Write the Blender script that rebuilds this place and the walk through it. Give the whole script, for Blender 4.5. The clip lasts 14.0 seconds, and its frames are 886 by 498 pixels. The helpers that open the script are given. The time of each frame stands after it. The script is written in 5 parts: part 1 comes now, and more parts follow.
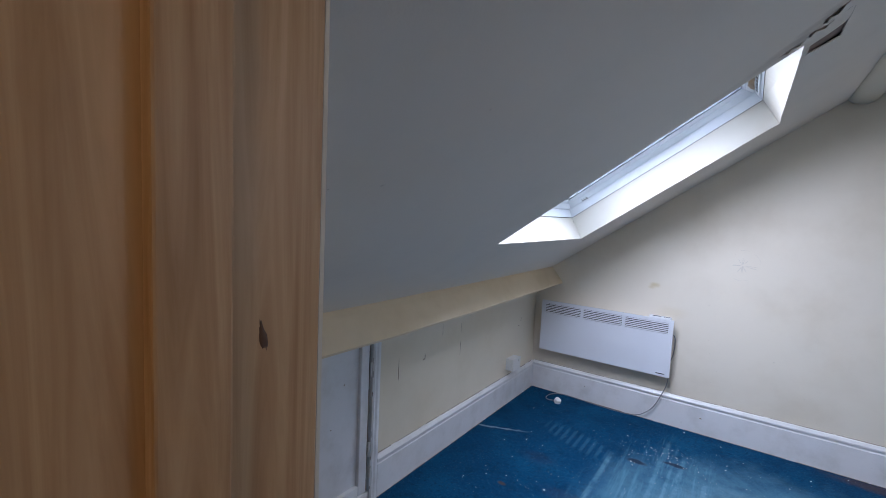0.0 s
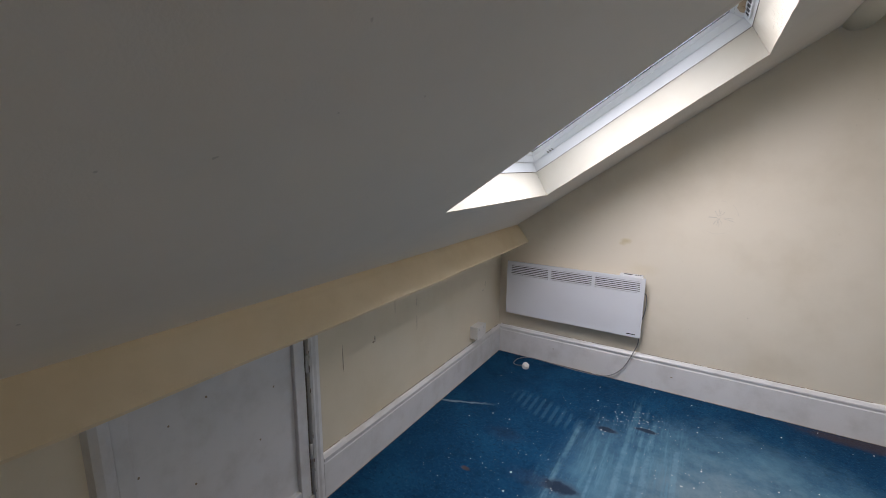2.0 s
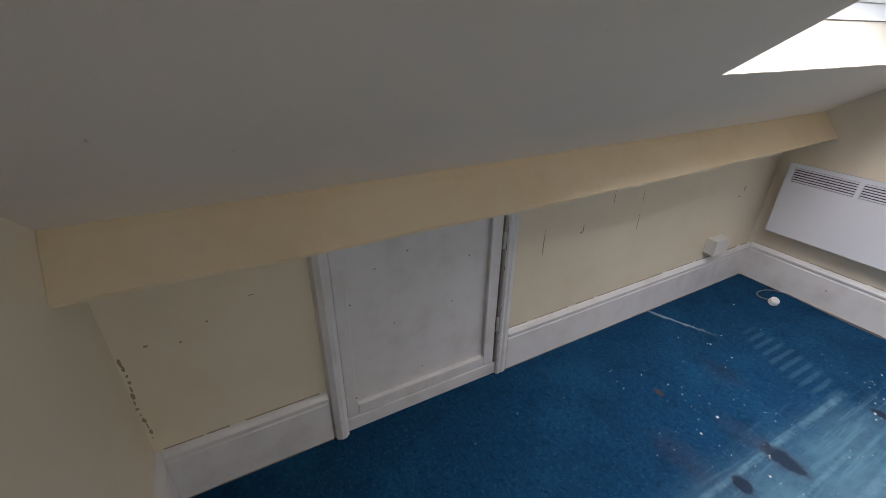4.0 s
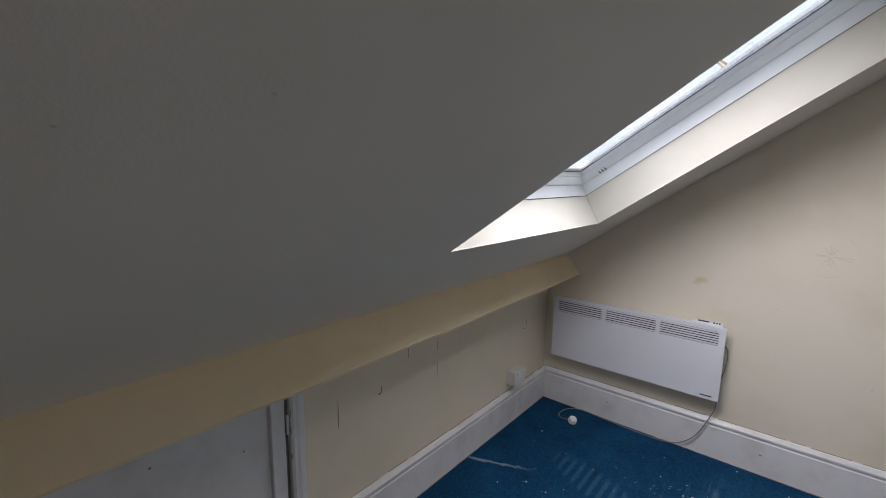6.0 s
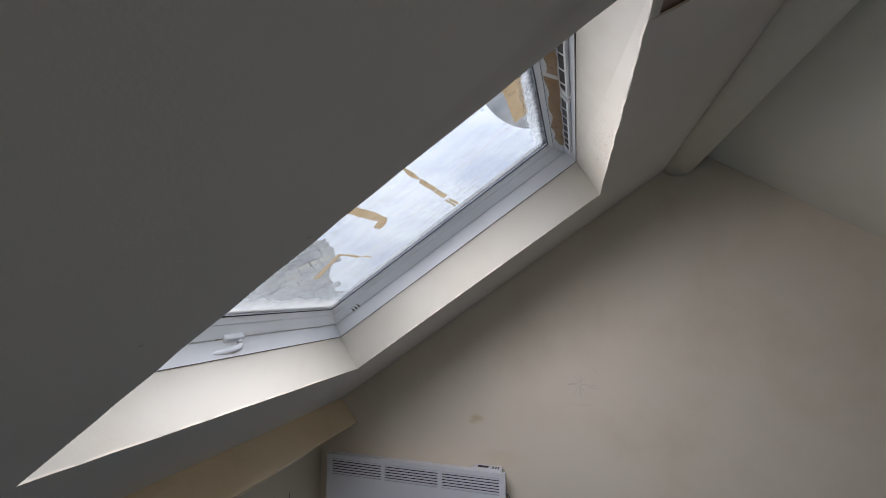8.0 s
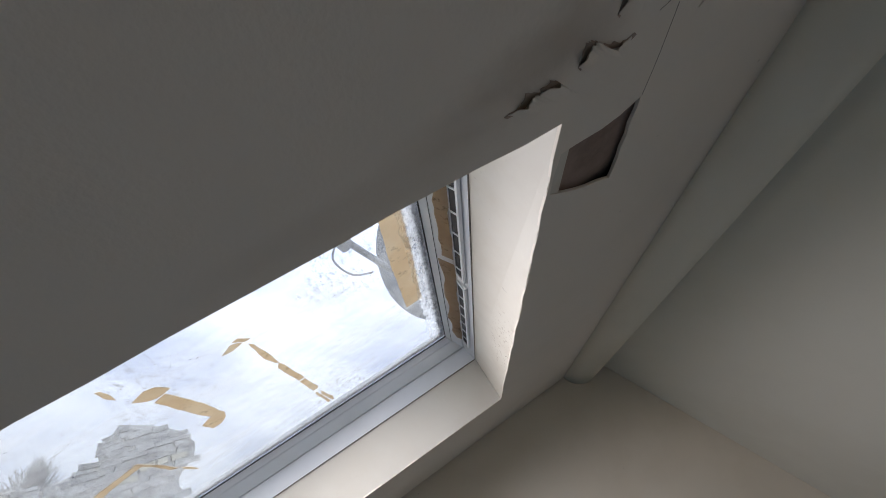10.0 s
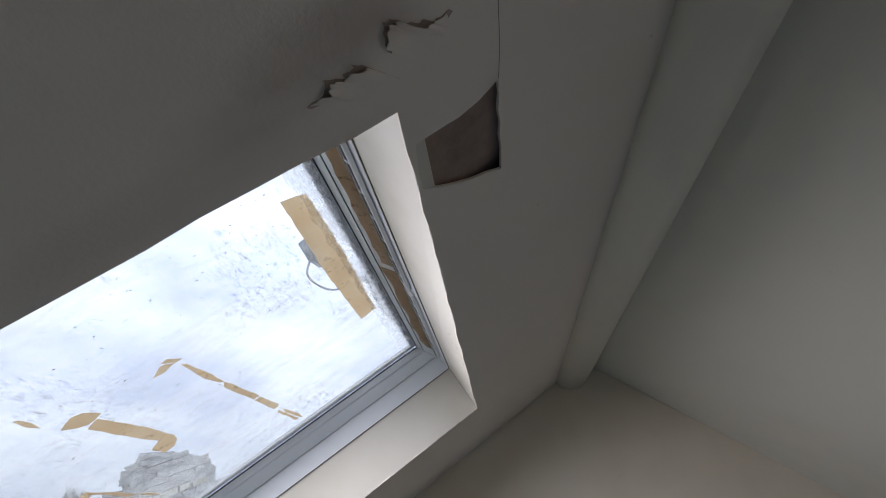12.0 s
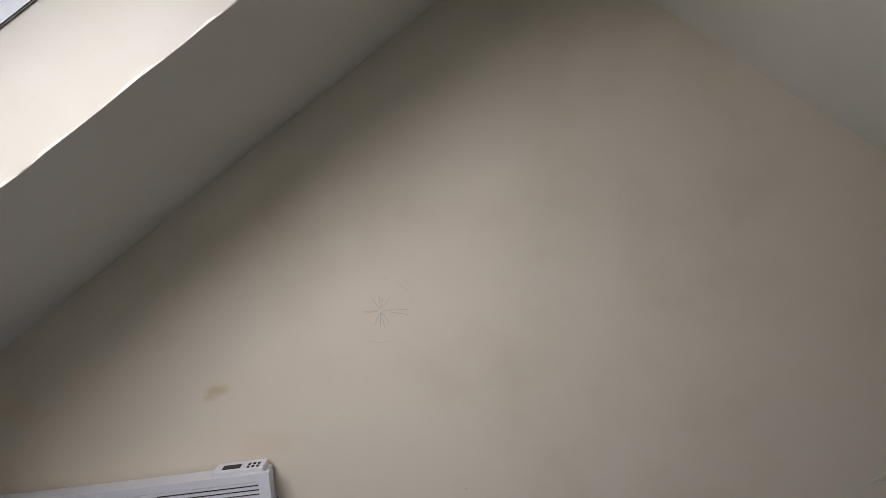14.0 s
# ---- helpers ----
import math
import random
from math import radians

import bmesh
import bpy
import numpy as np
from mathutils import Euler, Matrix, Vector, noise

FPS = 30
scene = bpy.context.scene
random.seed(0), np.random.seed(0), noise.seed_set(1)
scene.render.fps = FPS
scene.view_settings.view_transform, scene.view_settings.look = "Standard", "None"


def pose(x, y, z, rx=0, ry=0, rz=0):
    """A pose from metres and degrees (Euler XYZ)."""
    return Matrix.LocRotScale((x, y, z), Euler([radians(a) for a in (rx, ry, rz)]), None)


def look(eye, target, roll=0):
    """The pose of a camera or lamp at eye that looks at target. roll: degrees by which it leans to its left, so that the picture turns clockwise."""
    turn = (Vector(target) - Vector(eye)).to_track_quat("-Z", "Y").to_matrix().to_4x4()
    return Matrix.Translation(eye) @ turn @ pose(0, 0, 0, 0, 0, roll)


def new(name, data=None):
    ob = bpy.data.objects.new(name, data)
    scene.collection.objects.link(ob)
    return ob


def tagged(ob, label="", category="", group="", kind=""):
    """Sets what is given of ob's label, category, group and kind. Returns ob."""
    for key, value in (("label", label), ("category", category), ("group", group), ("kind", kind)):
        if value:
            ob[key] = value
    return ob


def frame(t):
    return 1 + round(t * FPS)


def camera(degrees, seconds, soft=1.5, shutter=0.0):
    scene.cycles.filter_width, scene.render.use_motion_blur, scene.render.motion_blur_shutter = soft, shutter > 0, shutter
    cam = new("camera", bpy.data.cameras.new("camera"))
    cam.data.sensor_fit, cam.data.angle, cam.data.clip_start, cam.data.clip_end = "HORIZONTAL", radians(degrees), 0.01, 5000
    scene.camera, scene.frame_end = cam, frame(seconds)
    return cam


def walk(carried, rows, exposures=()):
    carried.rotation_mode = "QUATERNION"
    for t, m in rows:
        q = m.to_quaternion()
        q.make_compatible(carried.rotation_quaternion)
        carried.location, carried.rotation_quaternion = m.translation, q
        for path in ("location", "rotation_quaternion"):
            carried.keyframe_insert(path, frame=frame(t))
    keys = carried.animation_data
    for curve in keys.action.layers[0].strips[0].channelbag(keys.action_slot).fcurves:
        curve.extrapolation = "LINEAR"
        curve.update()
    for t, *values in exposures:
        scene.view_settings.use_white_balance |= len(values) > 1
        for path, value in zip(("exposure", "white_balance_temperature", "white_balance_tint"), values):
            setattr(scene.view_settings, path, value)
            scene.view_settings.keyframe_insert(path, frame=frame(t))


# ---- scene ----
cam = camera(91.5, 14.0, soft=0.6)
# seconds, stops, white balance: the clip's camera darkens as the window fills its view
EXPOSURES = [(0.0, -0.1, 5300, 10), (1.0, -0.4, 5900, 10), (2.0, -0.27, 6450, 10), (3.2, 0.1, 6600, 10), (5.3, 0.05, 6400, 10), (6.0, -0.62, 6300, 10), (6.5, -0.66, 6100, 10), (7.0, -0.47, 6150, 10), (7.5, -0.93, 6200, 10),
             (8.0, -1.18, 6300, 10), (9.0, -1.25, 6250, 10), (11.5, -0.5, 6500, 10), (12.0, -1.1, 6150, 10), (12.5, -1.72, 6200, 10), (13.0, -1.7, 6300, 10), (13.5, -1.4, 6500, 10), (14.0, -0.8, 6500, 10)]
PATH = [
    (0, (1.396, -3.321, 1.403), (0.241, -1.697, 1.233), 2.7),
    (0.5, (1.418, -3.246, 1.477), (0.651, -1.406, 1.309), 3.7),
    (1, (1.352, -3.174, 1.508), (0.91, -1.231, 1.329), 2.2),
    (1.5, (1.312, -3.085, 1.476), (0.727, -1.192, 1.201), 1.4),
    (2, (1.307, -2.989, 1.448), (0.282, -1.316, 1.059), 0.6),
    (2.5, (1.287, -2.93, 1.408), (0.128, -1.471, 0.681), 1.2),
    (3, (1.199, -2.898, 1.353), (-0.025, -1.682, 0.343), 4.7),
    (3.2, (1.175, -2.877, 1.36), (-0.18, -1.827, 0.331), 3.1),
    (5.3, (1.248, -2.736, 1.391), (-0.361, -1.918, 0.53), 0.6),
    (5.5, (1.28, -2.706, 1.428), (-0.277, -1.651, 0.749), 1.2),
    (6, (1.263, -2.599, 1.484), (-0.006, -1.088, 1.155), 0.8),
    (6.5, (1.153, -2.492, 1.479), (0.21, -0.748, 1.212), 2.7),
    (7, (1.183, -2.4, 1.505), (0.548, -0.519, 1.264), 1.7),
    (7.5, (1.29, -2.263, 1.555), (0.76, -0.335, 1.543), -0.6),
    (8, (1.37, -2.158, 1.577), (0.784, -0.257, 1.782), -0.3),
    (8.2, (1.371, -2.144, 1.579), (0.792, -0.248, 1.838), -0.55),
    (8.5, (1.374, -2.08, 1.585), (0.796, -0.197, 1.93), 0.9),
    (9, (1.329, -1.97, 1.599), (1.023, -0.11, 2.266), 3.1),
    (9.2, (1.327, -1.947, 1.604), (1.126, -0.102, 2.349), 2.9),
    (11.5, (1.552, -1.985, 1.662), (1.393, -0.514, 3.007), -0.8),
    (12, (1.542, -1.916, 1.63), (1.324, -0.244, 2.706), -1),
    (12.5, (1.486, -1.769, 1.586), (1.272, 0.02, 2.456), -0.9),
    (13, (1.456, -1.566, 1.55), (1.271, 0.376, 1.992), -2.5),
    (13.2, (1.427, -1.516, 1.536), (1.332, 0.455, 1.864), -2.95),
    (13.5, (1.44, -1.433, 1.479), (1.416, 0.562, 1.623), -2.7),
    (14, (1.476, -1.268, 1.415), (1.615, 0.721, 1.265), -4.6),
]
walk(cam, [(t, look(eye, target, roll)) for t, eye, target, roll in PATH], exposures=EXPOSURES)

# ---- world and light: bright overcast day ----
SKY_LIGHT = 1.18
world = bpy.data.worlds.new("overcast_sky")
scene.world = world
world.use_nodes = True
wt = world.node_tree
wt.nodes.clear()


def wnode(kind, **props):
    n = wt.nodes.new(kind)
    for k, v in props.items():
        setattr_safe(n, k, v)
    return n


def setattr_safe(n, k, v):
    if k == "operation":
        n.operation = v
    elif k == "blend_type":
        n.blend_type = v
    elif k == "data_type":
        n.data_type = v


w_out = wnode("ShaderNodeOutputWorld")
w_bg = wnode("ShaderNodeBackground")
w_bg.inputs["Strength"].default_value = 0.1
w_sky = wnode("ShaderNodeTexSky")
w_sky.sky_type = "NISHITA"
w_sky.sun_disc = False
w_sky.sun_elevation = radians(48)
w_sky.sun_rotation = radians(250)
w_tc = wnode("ShaderNodeTexCoord")
w_map = wnode("ShaderNodeMapping")
w_map.inputs["Scale"].default_value = (1.0, 1.6, 2.6)
w_noise = wnode("ShaderNodeTexNoise")
w_noise.inputs["Scale"].default_value = 2.6
w_noise.inputs["Detail"].default_value = 7
w_noise.inputs["Roughness"].default_value = 0.58
w_ramp = wnode("ShaderNodeValToRGB")
w_ramp.color_ramp.elements[0].position = 0.34
w_ramp.color_ramp.elements[0].color = (0.50, 0.545, 0.68, 1)
w_ramp.color_ramp.elements[1].position = 0.66
w_ramp.color_ramp.elements[1].color = (0.96, 0.98, 1.0, 1)
# an overcast sky is about three times as bright overhead as at the horizon
w_sep = wnode("ShaderNodeSeparateXYZ")
w_up = wnode("ShaderNodeMapRange")
w_up.inputs["From Min"].default_value = 0.0
w_up.inputs["From Max"].default_value = 1.0
w_up.inputs["To Min"].default_value = 21.0 * SKY_LIGHT
w_up.inputs["To Max"].default_value = 60.0 * SKY_LIGHT
w_gain = wnode("ShaderNodeVectorMath", operation="SCALE")
w_mix = wnode("ShaderNodeMixRGB")
w_mix.inputs["Fac"].default_value = 0.9
wl = wt.links.new
wl(w_tc.outputs["Generated"], w_map.inputs["Vector"])
wl(w_map.outputs["Vector"], w_noise.inputs["Vector"])
wl(w_noise.outputs["Fac"], w_ramp.inputs["Fac"])
wl(w_tc.outputs["Generated"], w_sep.inputs["Vector"])
wl(w_sep.outputs["Z"], w_up.inputs["Value"])
wl(w_ramp.outputs["Color"], w_gain.inputs[0])
wl(w_up.outputs["Result"], w_gain.inputs["Scale"])
wl(w_sky.outputs["Color"], w_mix.inputs["Color1"])
wl(w_gain.outputs["Vector"], w_mix.inputs["Color2"])
wl(w_mix.outputs["Color"], w_bg.inputs["Color"])
wl(w_bg.outputs["Background"], w_out.inputs["Surface"])

sun_data = bpy.data.lights.new("sun", "SUN")
sun_data.energy = 1.2
sun_data.angle = radians(25)
sun_data.color = (1.0, 0.97, 0.93)
sun = new("sun", sun_data)
# the veiled sun stands high over the west slope
sun.matrix_world = look((-6, -1.5, 9), (0.6, -0.9, 1.4))

# daylight that the sky sends in through the roof window, at the window's opening
day_data = bpy.data.lights.new("window_daylight", "AREA")
day_data.shape = "RECTANGLE"
day_data.size, day_data.size_y = 0.64, 0.70
day_data.spread = radians(160)
day_data.energy = 27
day_data.color = (1.0, 0.945, 0.985)
day = new("window_daylight", day_data)
PW = math.atan2(0.649, 0.951)
day.matrix_world = Matrix(((math.cos(PW), 0, -math.sin(PW), 0.51), (0, 1, 0, 0), (math.sin(PW), 0, math.cos(PW), 1.276), (0, 0, 0, 1))) @ pose(0.565, -1.15, 0.228)

# ---- materials ----


class Mat:
    """A small node-material builder."""

    def __init__(self, name, rough=0.6, metal=0.0, spec=0.5):
        self.m = bpy.data.materials.new(name)
        self.m.use_nodes = True
        self.t = self.m.node_tree
        self.b = self.t.nodes["Principled BSDF"]
        self.b.inputs["Roughness"].default_value = rough
        self.b.inputs["Metallic"].default_value = metal
        self.b.inputs["Specular IOR Level"].default_value = spec
        self.tc = self.t.nodes.new("ShaderNodeTexCoord")
        self.pos = self.tc.outputs["Object"]

    def link(self, a, b):
        self.t.links.new(a, b)

    def mapped(self, scale=(1, 1, 1), rot=(0, 0, 0), loc=(0, 0, 0)):
        n = self.t.nodes.new("ShaderNodeMapping")
        n.inputs["Scale"].default_value = scale
        n.inputs["Rotation"].default_value = rot
        n.inputs["Location"].default_value = loc
        self.link(self.pos, n.inputs["Vector"])
        return n.outputs["Vector"]

    def noise(self, scale, detail=4, rough=0.55, vec=None, distort=0.0):
        n = self.t.nodes.new("ShaderNodeTexNoise")
        n.inputs["Scale"].default_value = scale
        n.inputs["Detail"].default_value = detail
        n.inputs["Roughness"].default_value = rough
        n.inputs["Distortion"].default_value = distort
        self.link(vec or self.pos, n.inputs["Vector"])
        return n.outputs["Fac"]

    def ramp(self, fac, stops):
        n = self.t.nodes.new("ShaderNodeValToRGB")
        e = n.color_ramp.elements
        while len(e) < len(stops):
            e.new(0.5)
        for el, (p, c) in zip(e, stops):
            el.position = p
            el.color = (*c, 1) if len(c) == 3 else c
        self.link(fac, n.inputs["Fac"])
        return n.outputs["Color"]

    def mask(self, fac, lo, hi):
        n = self.t.nodes.new("ShaderNodeMapRange")
        n.interpolation_type = "SMOOTHSTEP"
        n.inputs["From Min"].default_value = lo
        n.inputs["From Max"].default_value = hi
        self.link(fac, n.inputs["Value"])
        return n.outputs["Result"]

    def math(self, op, a, b=0.0, c=None):
        n = self.t.nodes.new("ShaderNodeMath")
        n.operation = op
        for i, v in enumerate((a, b) if c is None else (a, b, c)):
            if isinstance(v, (int, float)):
                n.inputs[i].default_value = v
            else:
                self.link(v, n.inputs[i])
        return n.outputs[0]

    def mix(self, fac, a, b, mode="MIX"):
        n = self.t.nodes.new("ShaderNodeMixRGB")
        n.blend_type = mode
        for k, v in (("Fac", fac), ("Color1", a), ("Color2", b)):
            if isinstance(v, (int, float)):
                n.inputs[k].default_value = v
            elif isinstance(v, tuple):
                n.inputs[k].default_value = (*v, 1)
            else:
                self.link(v, n.inputs[k])
        return n.outputs["Color"]

    def xyz(self, vec=None):
        n = self.t.nodes.new("ShaderNodeSeparateXYZ")
        self.link(vec or self.pos, n.inputs[0])
        return n.outputs

    def color(self, c):
        if isinstance(c, tuple):
            self.b.inputs["Base Color"].default_value = (*c, 1)
        else:
            self.link(c, self.b.inputs["Base Color"])
        return self

    def rough(self, r):
        self.link(r, self.b.inputs["Roughness"])
        return self

    def bump(self, h, strength=0.3, dist=0.002):
        n = self.t.nodes.new("ShaderNodeBump")
        n.inputs["Strength"].default_value = strength
        n.inputs["Distance"].default_value = dist
        self.link(h, n.inputs["Height"])
        self.link(n.outputs["Normal"], self.b.inputs["Normal"])
        return self


def painted(name, base, dirt, rough=0.55, grain=220, patch=2.2, amount=0.5, bump=0.12, dist=0.0015):
    """Painted surface: large soft grubby patches, fine roller grain."""
    m = Mat(name, rough)
    big = m.mask(m.noise(patch, 5, 0.6), 0.42, 0.78)
    small = m.mask(m.noise(38, 3, 0.6), 0.62, 0.8)
    c = m.mix(m.math("MULTIPLY", big, amount), base, dirt)
    c = m.mix(m.math("MULTIPLY", small, amount * 0.5), c, dirt)
    m.color(c)
    h = m.math("ADD", m.noise(grain, 2, 0.5), m.math("MULTIPLY", m.noise(14, 3), 1.5))
    m.bump(h, bump, dist)
    return m.m


def cone_mask(m, sep, x, y, rx, ry, soft=0.35, wob=None):
    """1 inside an ellipse on the floor, with a soft uneven rim."""
    dx = m.math("DIVIDE", m.math("SUBTRACT", sep[0], x), rx)
    dy = m.math("DIVIDE", m.math("SUBTRACT", sep[1], y), ry)
    d = m.math("SQRT", m.math("ADD", m.math("MULTIPLY", dx, dx), m.math("MULTIPLY", dy, dy)))
    if wob is not None:
        d = m.math("ADD", d, wob)
    return m.math("SUBTRACT", 1.0, m.mask(d, 1 - soft, 1 + soft))


def carpet():
    m = Mat("blue_carpet", 0.95, spec=0.1)
    sep = m.xyz()
    fine = m.noise(420, 3, 0.7)
    mid = m.noise(26, 4, 0.65)
    big = m.noise(2.4, 4, 0.6)
    c = m.ramp(fine, [(0.3, (0.0016, 0.023, 0.066)), (0.7, (0.008, 0.062, 0.145))])
    c = m.mix(m.math("MULTIPLY", m.mask(big, 0.45, 0.7), 0.3), c, (0.012, 0.10, 0.21))
    c = m.mix(m.math("MULTIPLY", m.mask(m.noise(75, 5, 0.8), 0.5, 0.68), 0.6), c, (0.03, 0.12, 0.21))
    c = m.mix(m.math("MULTIPLY", m.mask(m.noise(48, 4, 0.8), 0.52, 0.66), 0.75), c, (0.003, 0.018, 0.045))
    c = m.mix(m.math("MULTIPLY", m.mask(m.noise(6.5, 6, 0.75), 0.5, 0.66), 0.5), c, (0.003, 0.024, 0.06))
    return m, sep, c, fine, mid, big


M_WALL = painted("cream_wall_paint", (0.77, 0.69, 0.54), (0.63, 0.54, 0.37), 0.6, amount=0.45)


def north_paint():
    m = Mat("cream_gable_paint", 0.6)
    sep = m.xyz()
    big = m.mask(m.noise(1.9, 5, 0.6), 0.42, 0.78)
    c = m.mix(m.math("MULTIPLY", big, 0.6), (0.76, 0.69, 0.57), (0.62, 0.54, 0.41))
    vec = m.t.nodes.new("ShaderNodeCombineXYZ")
    m.link(sep[0], vec.inputs[0])
    m.link(sep[2], vec.inputs[1])
    flat = m.xyz(vec.outputs[0])
    wob = m.math("MULTIPLY", m.math("SUBTRACT", m.noise(16, 5, 0.65), 0.5), 1.6)
    for sx, sz, rx, rz, k in ((0.874, 0.965, 0.028, 0.014, 0.5), (0.855, 0.947, 0.018, 0.012, 0.4), (1.0, 0.79, 0.08, 0.03, 0.12)):
        c = m.mix(m.math("MULTIPLY", cone_mask(m, flat, sx, sz, rx, rz, 0.7, wob), k), c, (0.52, 0.40, 0.13))
    c = m.mix(m.math("MULTIPLY", m.mask(m.noise(60, 2, 0.5), 0.735, 0.77), 0.35), c, (0.38, 0.32, 0.25))
    m.color(c)
    m.bump(m.math("ADD", m.noise(200, 2), m.math("MULTIPLY", m.noise(12, 4), 2.0)), 0.14, 0.0018)
    return m.m


M_NORTH = north_paint()
M_BEAM = painted("yellowed_cream_paint", (0.76, 0.64, 0.45), (0.62, 0.50, 0.31), 0.6, patch=3.5, amount=0.5)
M_CEIL = painted("white_ceiling_paint", (0.77, 0.74, 0.635), (0.63, 0.595, 0.485), 0.7, amount=0.35)


def stained_ceiling():
    """White slope paint with a brown water stain by the torn corner of the roof window."""
    m = Mat("stained_ceiling_paint", 0.7)
    sep = m.xyz()
    big = m.mask(m.noise(2.2, 5, 0.6), 0.42, 0.78)
    c = m.mix(m.math("MULTIPLY", big, 0.3), (0.81, 0.74, 0.645), (0.67, 0.60, 0.505))
    wob = m.math("MULTIPLY", m.math("SUBTRACT", m.noise(22, 6, 0.7), 0.5), 0.9)
    for su, sy, ru, ry, k in ((1.125, -1.755, 0.06, 0.022, 0.28), (1.20, -1.80, 0.05, 0.018, 0.28), (1.07, -1.73, 0.06, 0.02, 0.2), (1.335, -1.815, 0.02, 0.02, 0.25), (0.98, -1.705, 0.12, 0.02, 0.12), (1.342, -1.785, 0.010, 0.03, 0.3), (1.323, -1.804, 0.005, 0.003, 0.4), (1.165, -1.765, 0.05, 0.03, 0.22), (1.245, -1.83, 0.05, 0.02, 0.22)):
        c = m.mix(m.math("MULTIPLY", cone_mask(m, sep, su, sy, ru, ry, 0.6, wob), k), c, (0.27, 0.20, 0.14))
    c = m.mix(m.math("MULTIPLY", m.mask(m.noise(34, 2, 0.5), 0.74, 0.78), 0.35), c, (0.3, 0.25, 0.2))
    m.color(c)
    m.bump(m.math("ADD", m.noise(220, 2), m.math("MULTIPLY", m.noise(9, 4), 2.5)), 0.14, 0.002)
    return m.m


M_CEIL_WEST = stained_ceiling()


def mould():
    m = Mat("mould_spotted_paint", 0.5)
    sep = m.xyz()
    big = m.mask(m.noise(5, 5, 0.6), 0.4, 0.75)
    c = m.mix(m.math("MULTIPLY", big, 0.4), (0.69, 0.65, 0.56), (0.52, 0.45, 0.34))
    vec = m.t.nodes.new("ShaderNodeCombineXYZ")
    m.link(sep[1], vec.inputs[0])
    m.link(sep[2], vec.inputs[1])
    flat = m.xyz(vec.outputs[0])
    spots = m.mask(m.noise(110, 4, 0.7), 0.56, 0.66)
    near = cone_mask(m, flat, -0.98, 0.03, 0.16, 0.035, 0.6)
    c = m.mix(m.math("MULTIPLY", m.math("MULTIPLY", spots, near), 0.8), c, (0.25, 0.17, 0.10))
    c = m.mix(m.math("MULTIPLY", m.mask(m.noise(30, 3, 0.6), 0.68, 0.76), 0.4), c, (0.40, 0.36, 0.30))
    m.color(c)
    m.bump(m.noise(60, 4, 0.6), 0.25, 0.002)
    return m.m


M_MOULD = mould()


def patched_felt():
    m = Mat("brown_roof_felt", 0.85)
    sep = m.xyz()
    c = m.mix(m.mask(m.noise(16, 5, 0.6), 0.35, 0.75), (0.36, 0.26, 0.21), (0.22, 0.16, 0.13))
    wob = m.math("MULTIPLY", m.math("SUBTRACT", m.noise(24, 5, 0.65), 0.5), 0.8)
    # near-black patches at one corner and one side of the hole
    for su, sy, ru, ry, k in ((1.285, -1.51, 0.04, 0.03, 0.95), (1.255, -1.512, 0.035, 0.016, 0.8), (1.165, -1.58, 0.012, 0.05, 0.5)):
        c = m.mix(m.math("MULTIPLY", cone_mask(m, sep, su, sy, ru, ry, 0.7, wob), k), c, (0.02, 0.016, 0.014))
    m.color(c)
    m.bump(m.noise(60, 4), 0.4, 0.003)
    return m.m


M_FELT = patched_felt()


def see_through_tape():
    """Thin brown tape that daylight shines through."""
    m = Mat("brown_parcel_tape", 0.3)
    c = m.mix(m.mask(m.noise(9, 5, 0.6), 0.35, 0.7), (0.76, 0.64, 0.49), (0.86, 0.78, 0.66))
    m.color(c)
    tl = m.t.nodes.new("ShaderNodeBsdfTranslucent")
    m.link(c, tl.inputs["Color"])
    mx = m.t.nodes.new("ShaderNodeMixShader")
    mx.inputs[0].default_value = 0.7
    m.link(m.b.outputs[0], mx.inputs[1])
    m.link(tl.outputs[0], mx.inputs[2])
    clear = m.t.nodes.new("ShaderNodeBsdfTransparent")
    clear.inputs["Color"].default_value = (0.80, 0.68, 0.50, 1)
    m2 = m.t.nodes.new("ShaderNodeMixShader")
    m.link(m.math("MULTIPLY_ADD", m.mask(m.noise(35, 5, 0.7), 0.55, 0.7), 0.35, 0.35), m2.inputs[0])
    m.link(mx.outputs[0], m2.inputs[1])
    m.link(clear.outputs[0], m2.inputs[2])
    m.link(m2.outputs[0], m.t.nodes["Material Output"].inputs["Surface"])
    m.bump(m.noise(60, 3), 0.3, 0.001)
    return m.m


M_TAPE = see_through_tape()
M_BLIND = painted("dark_brown_blind", (0.022, 0.02, 0.018), (0.03, 0.027, 0.024), 0.6)


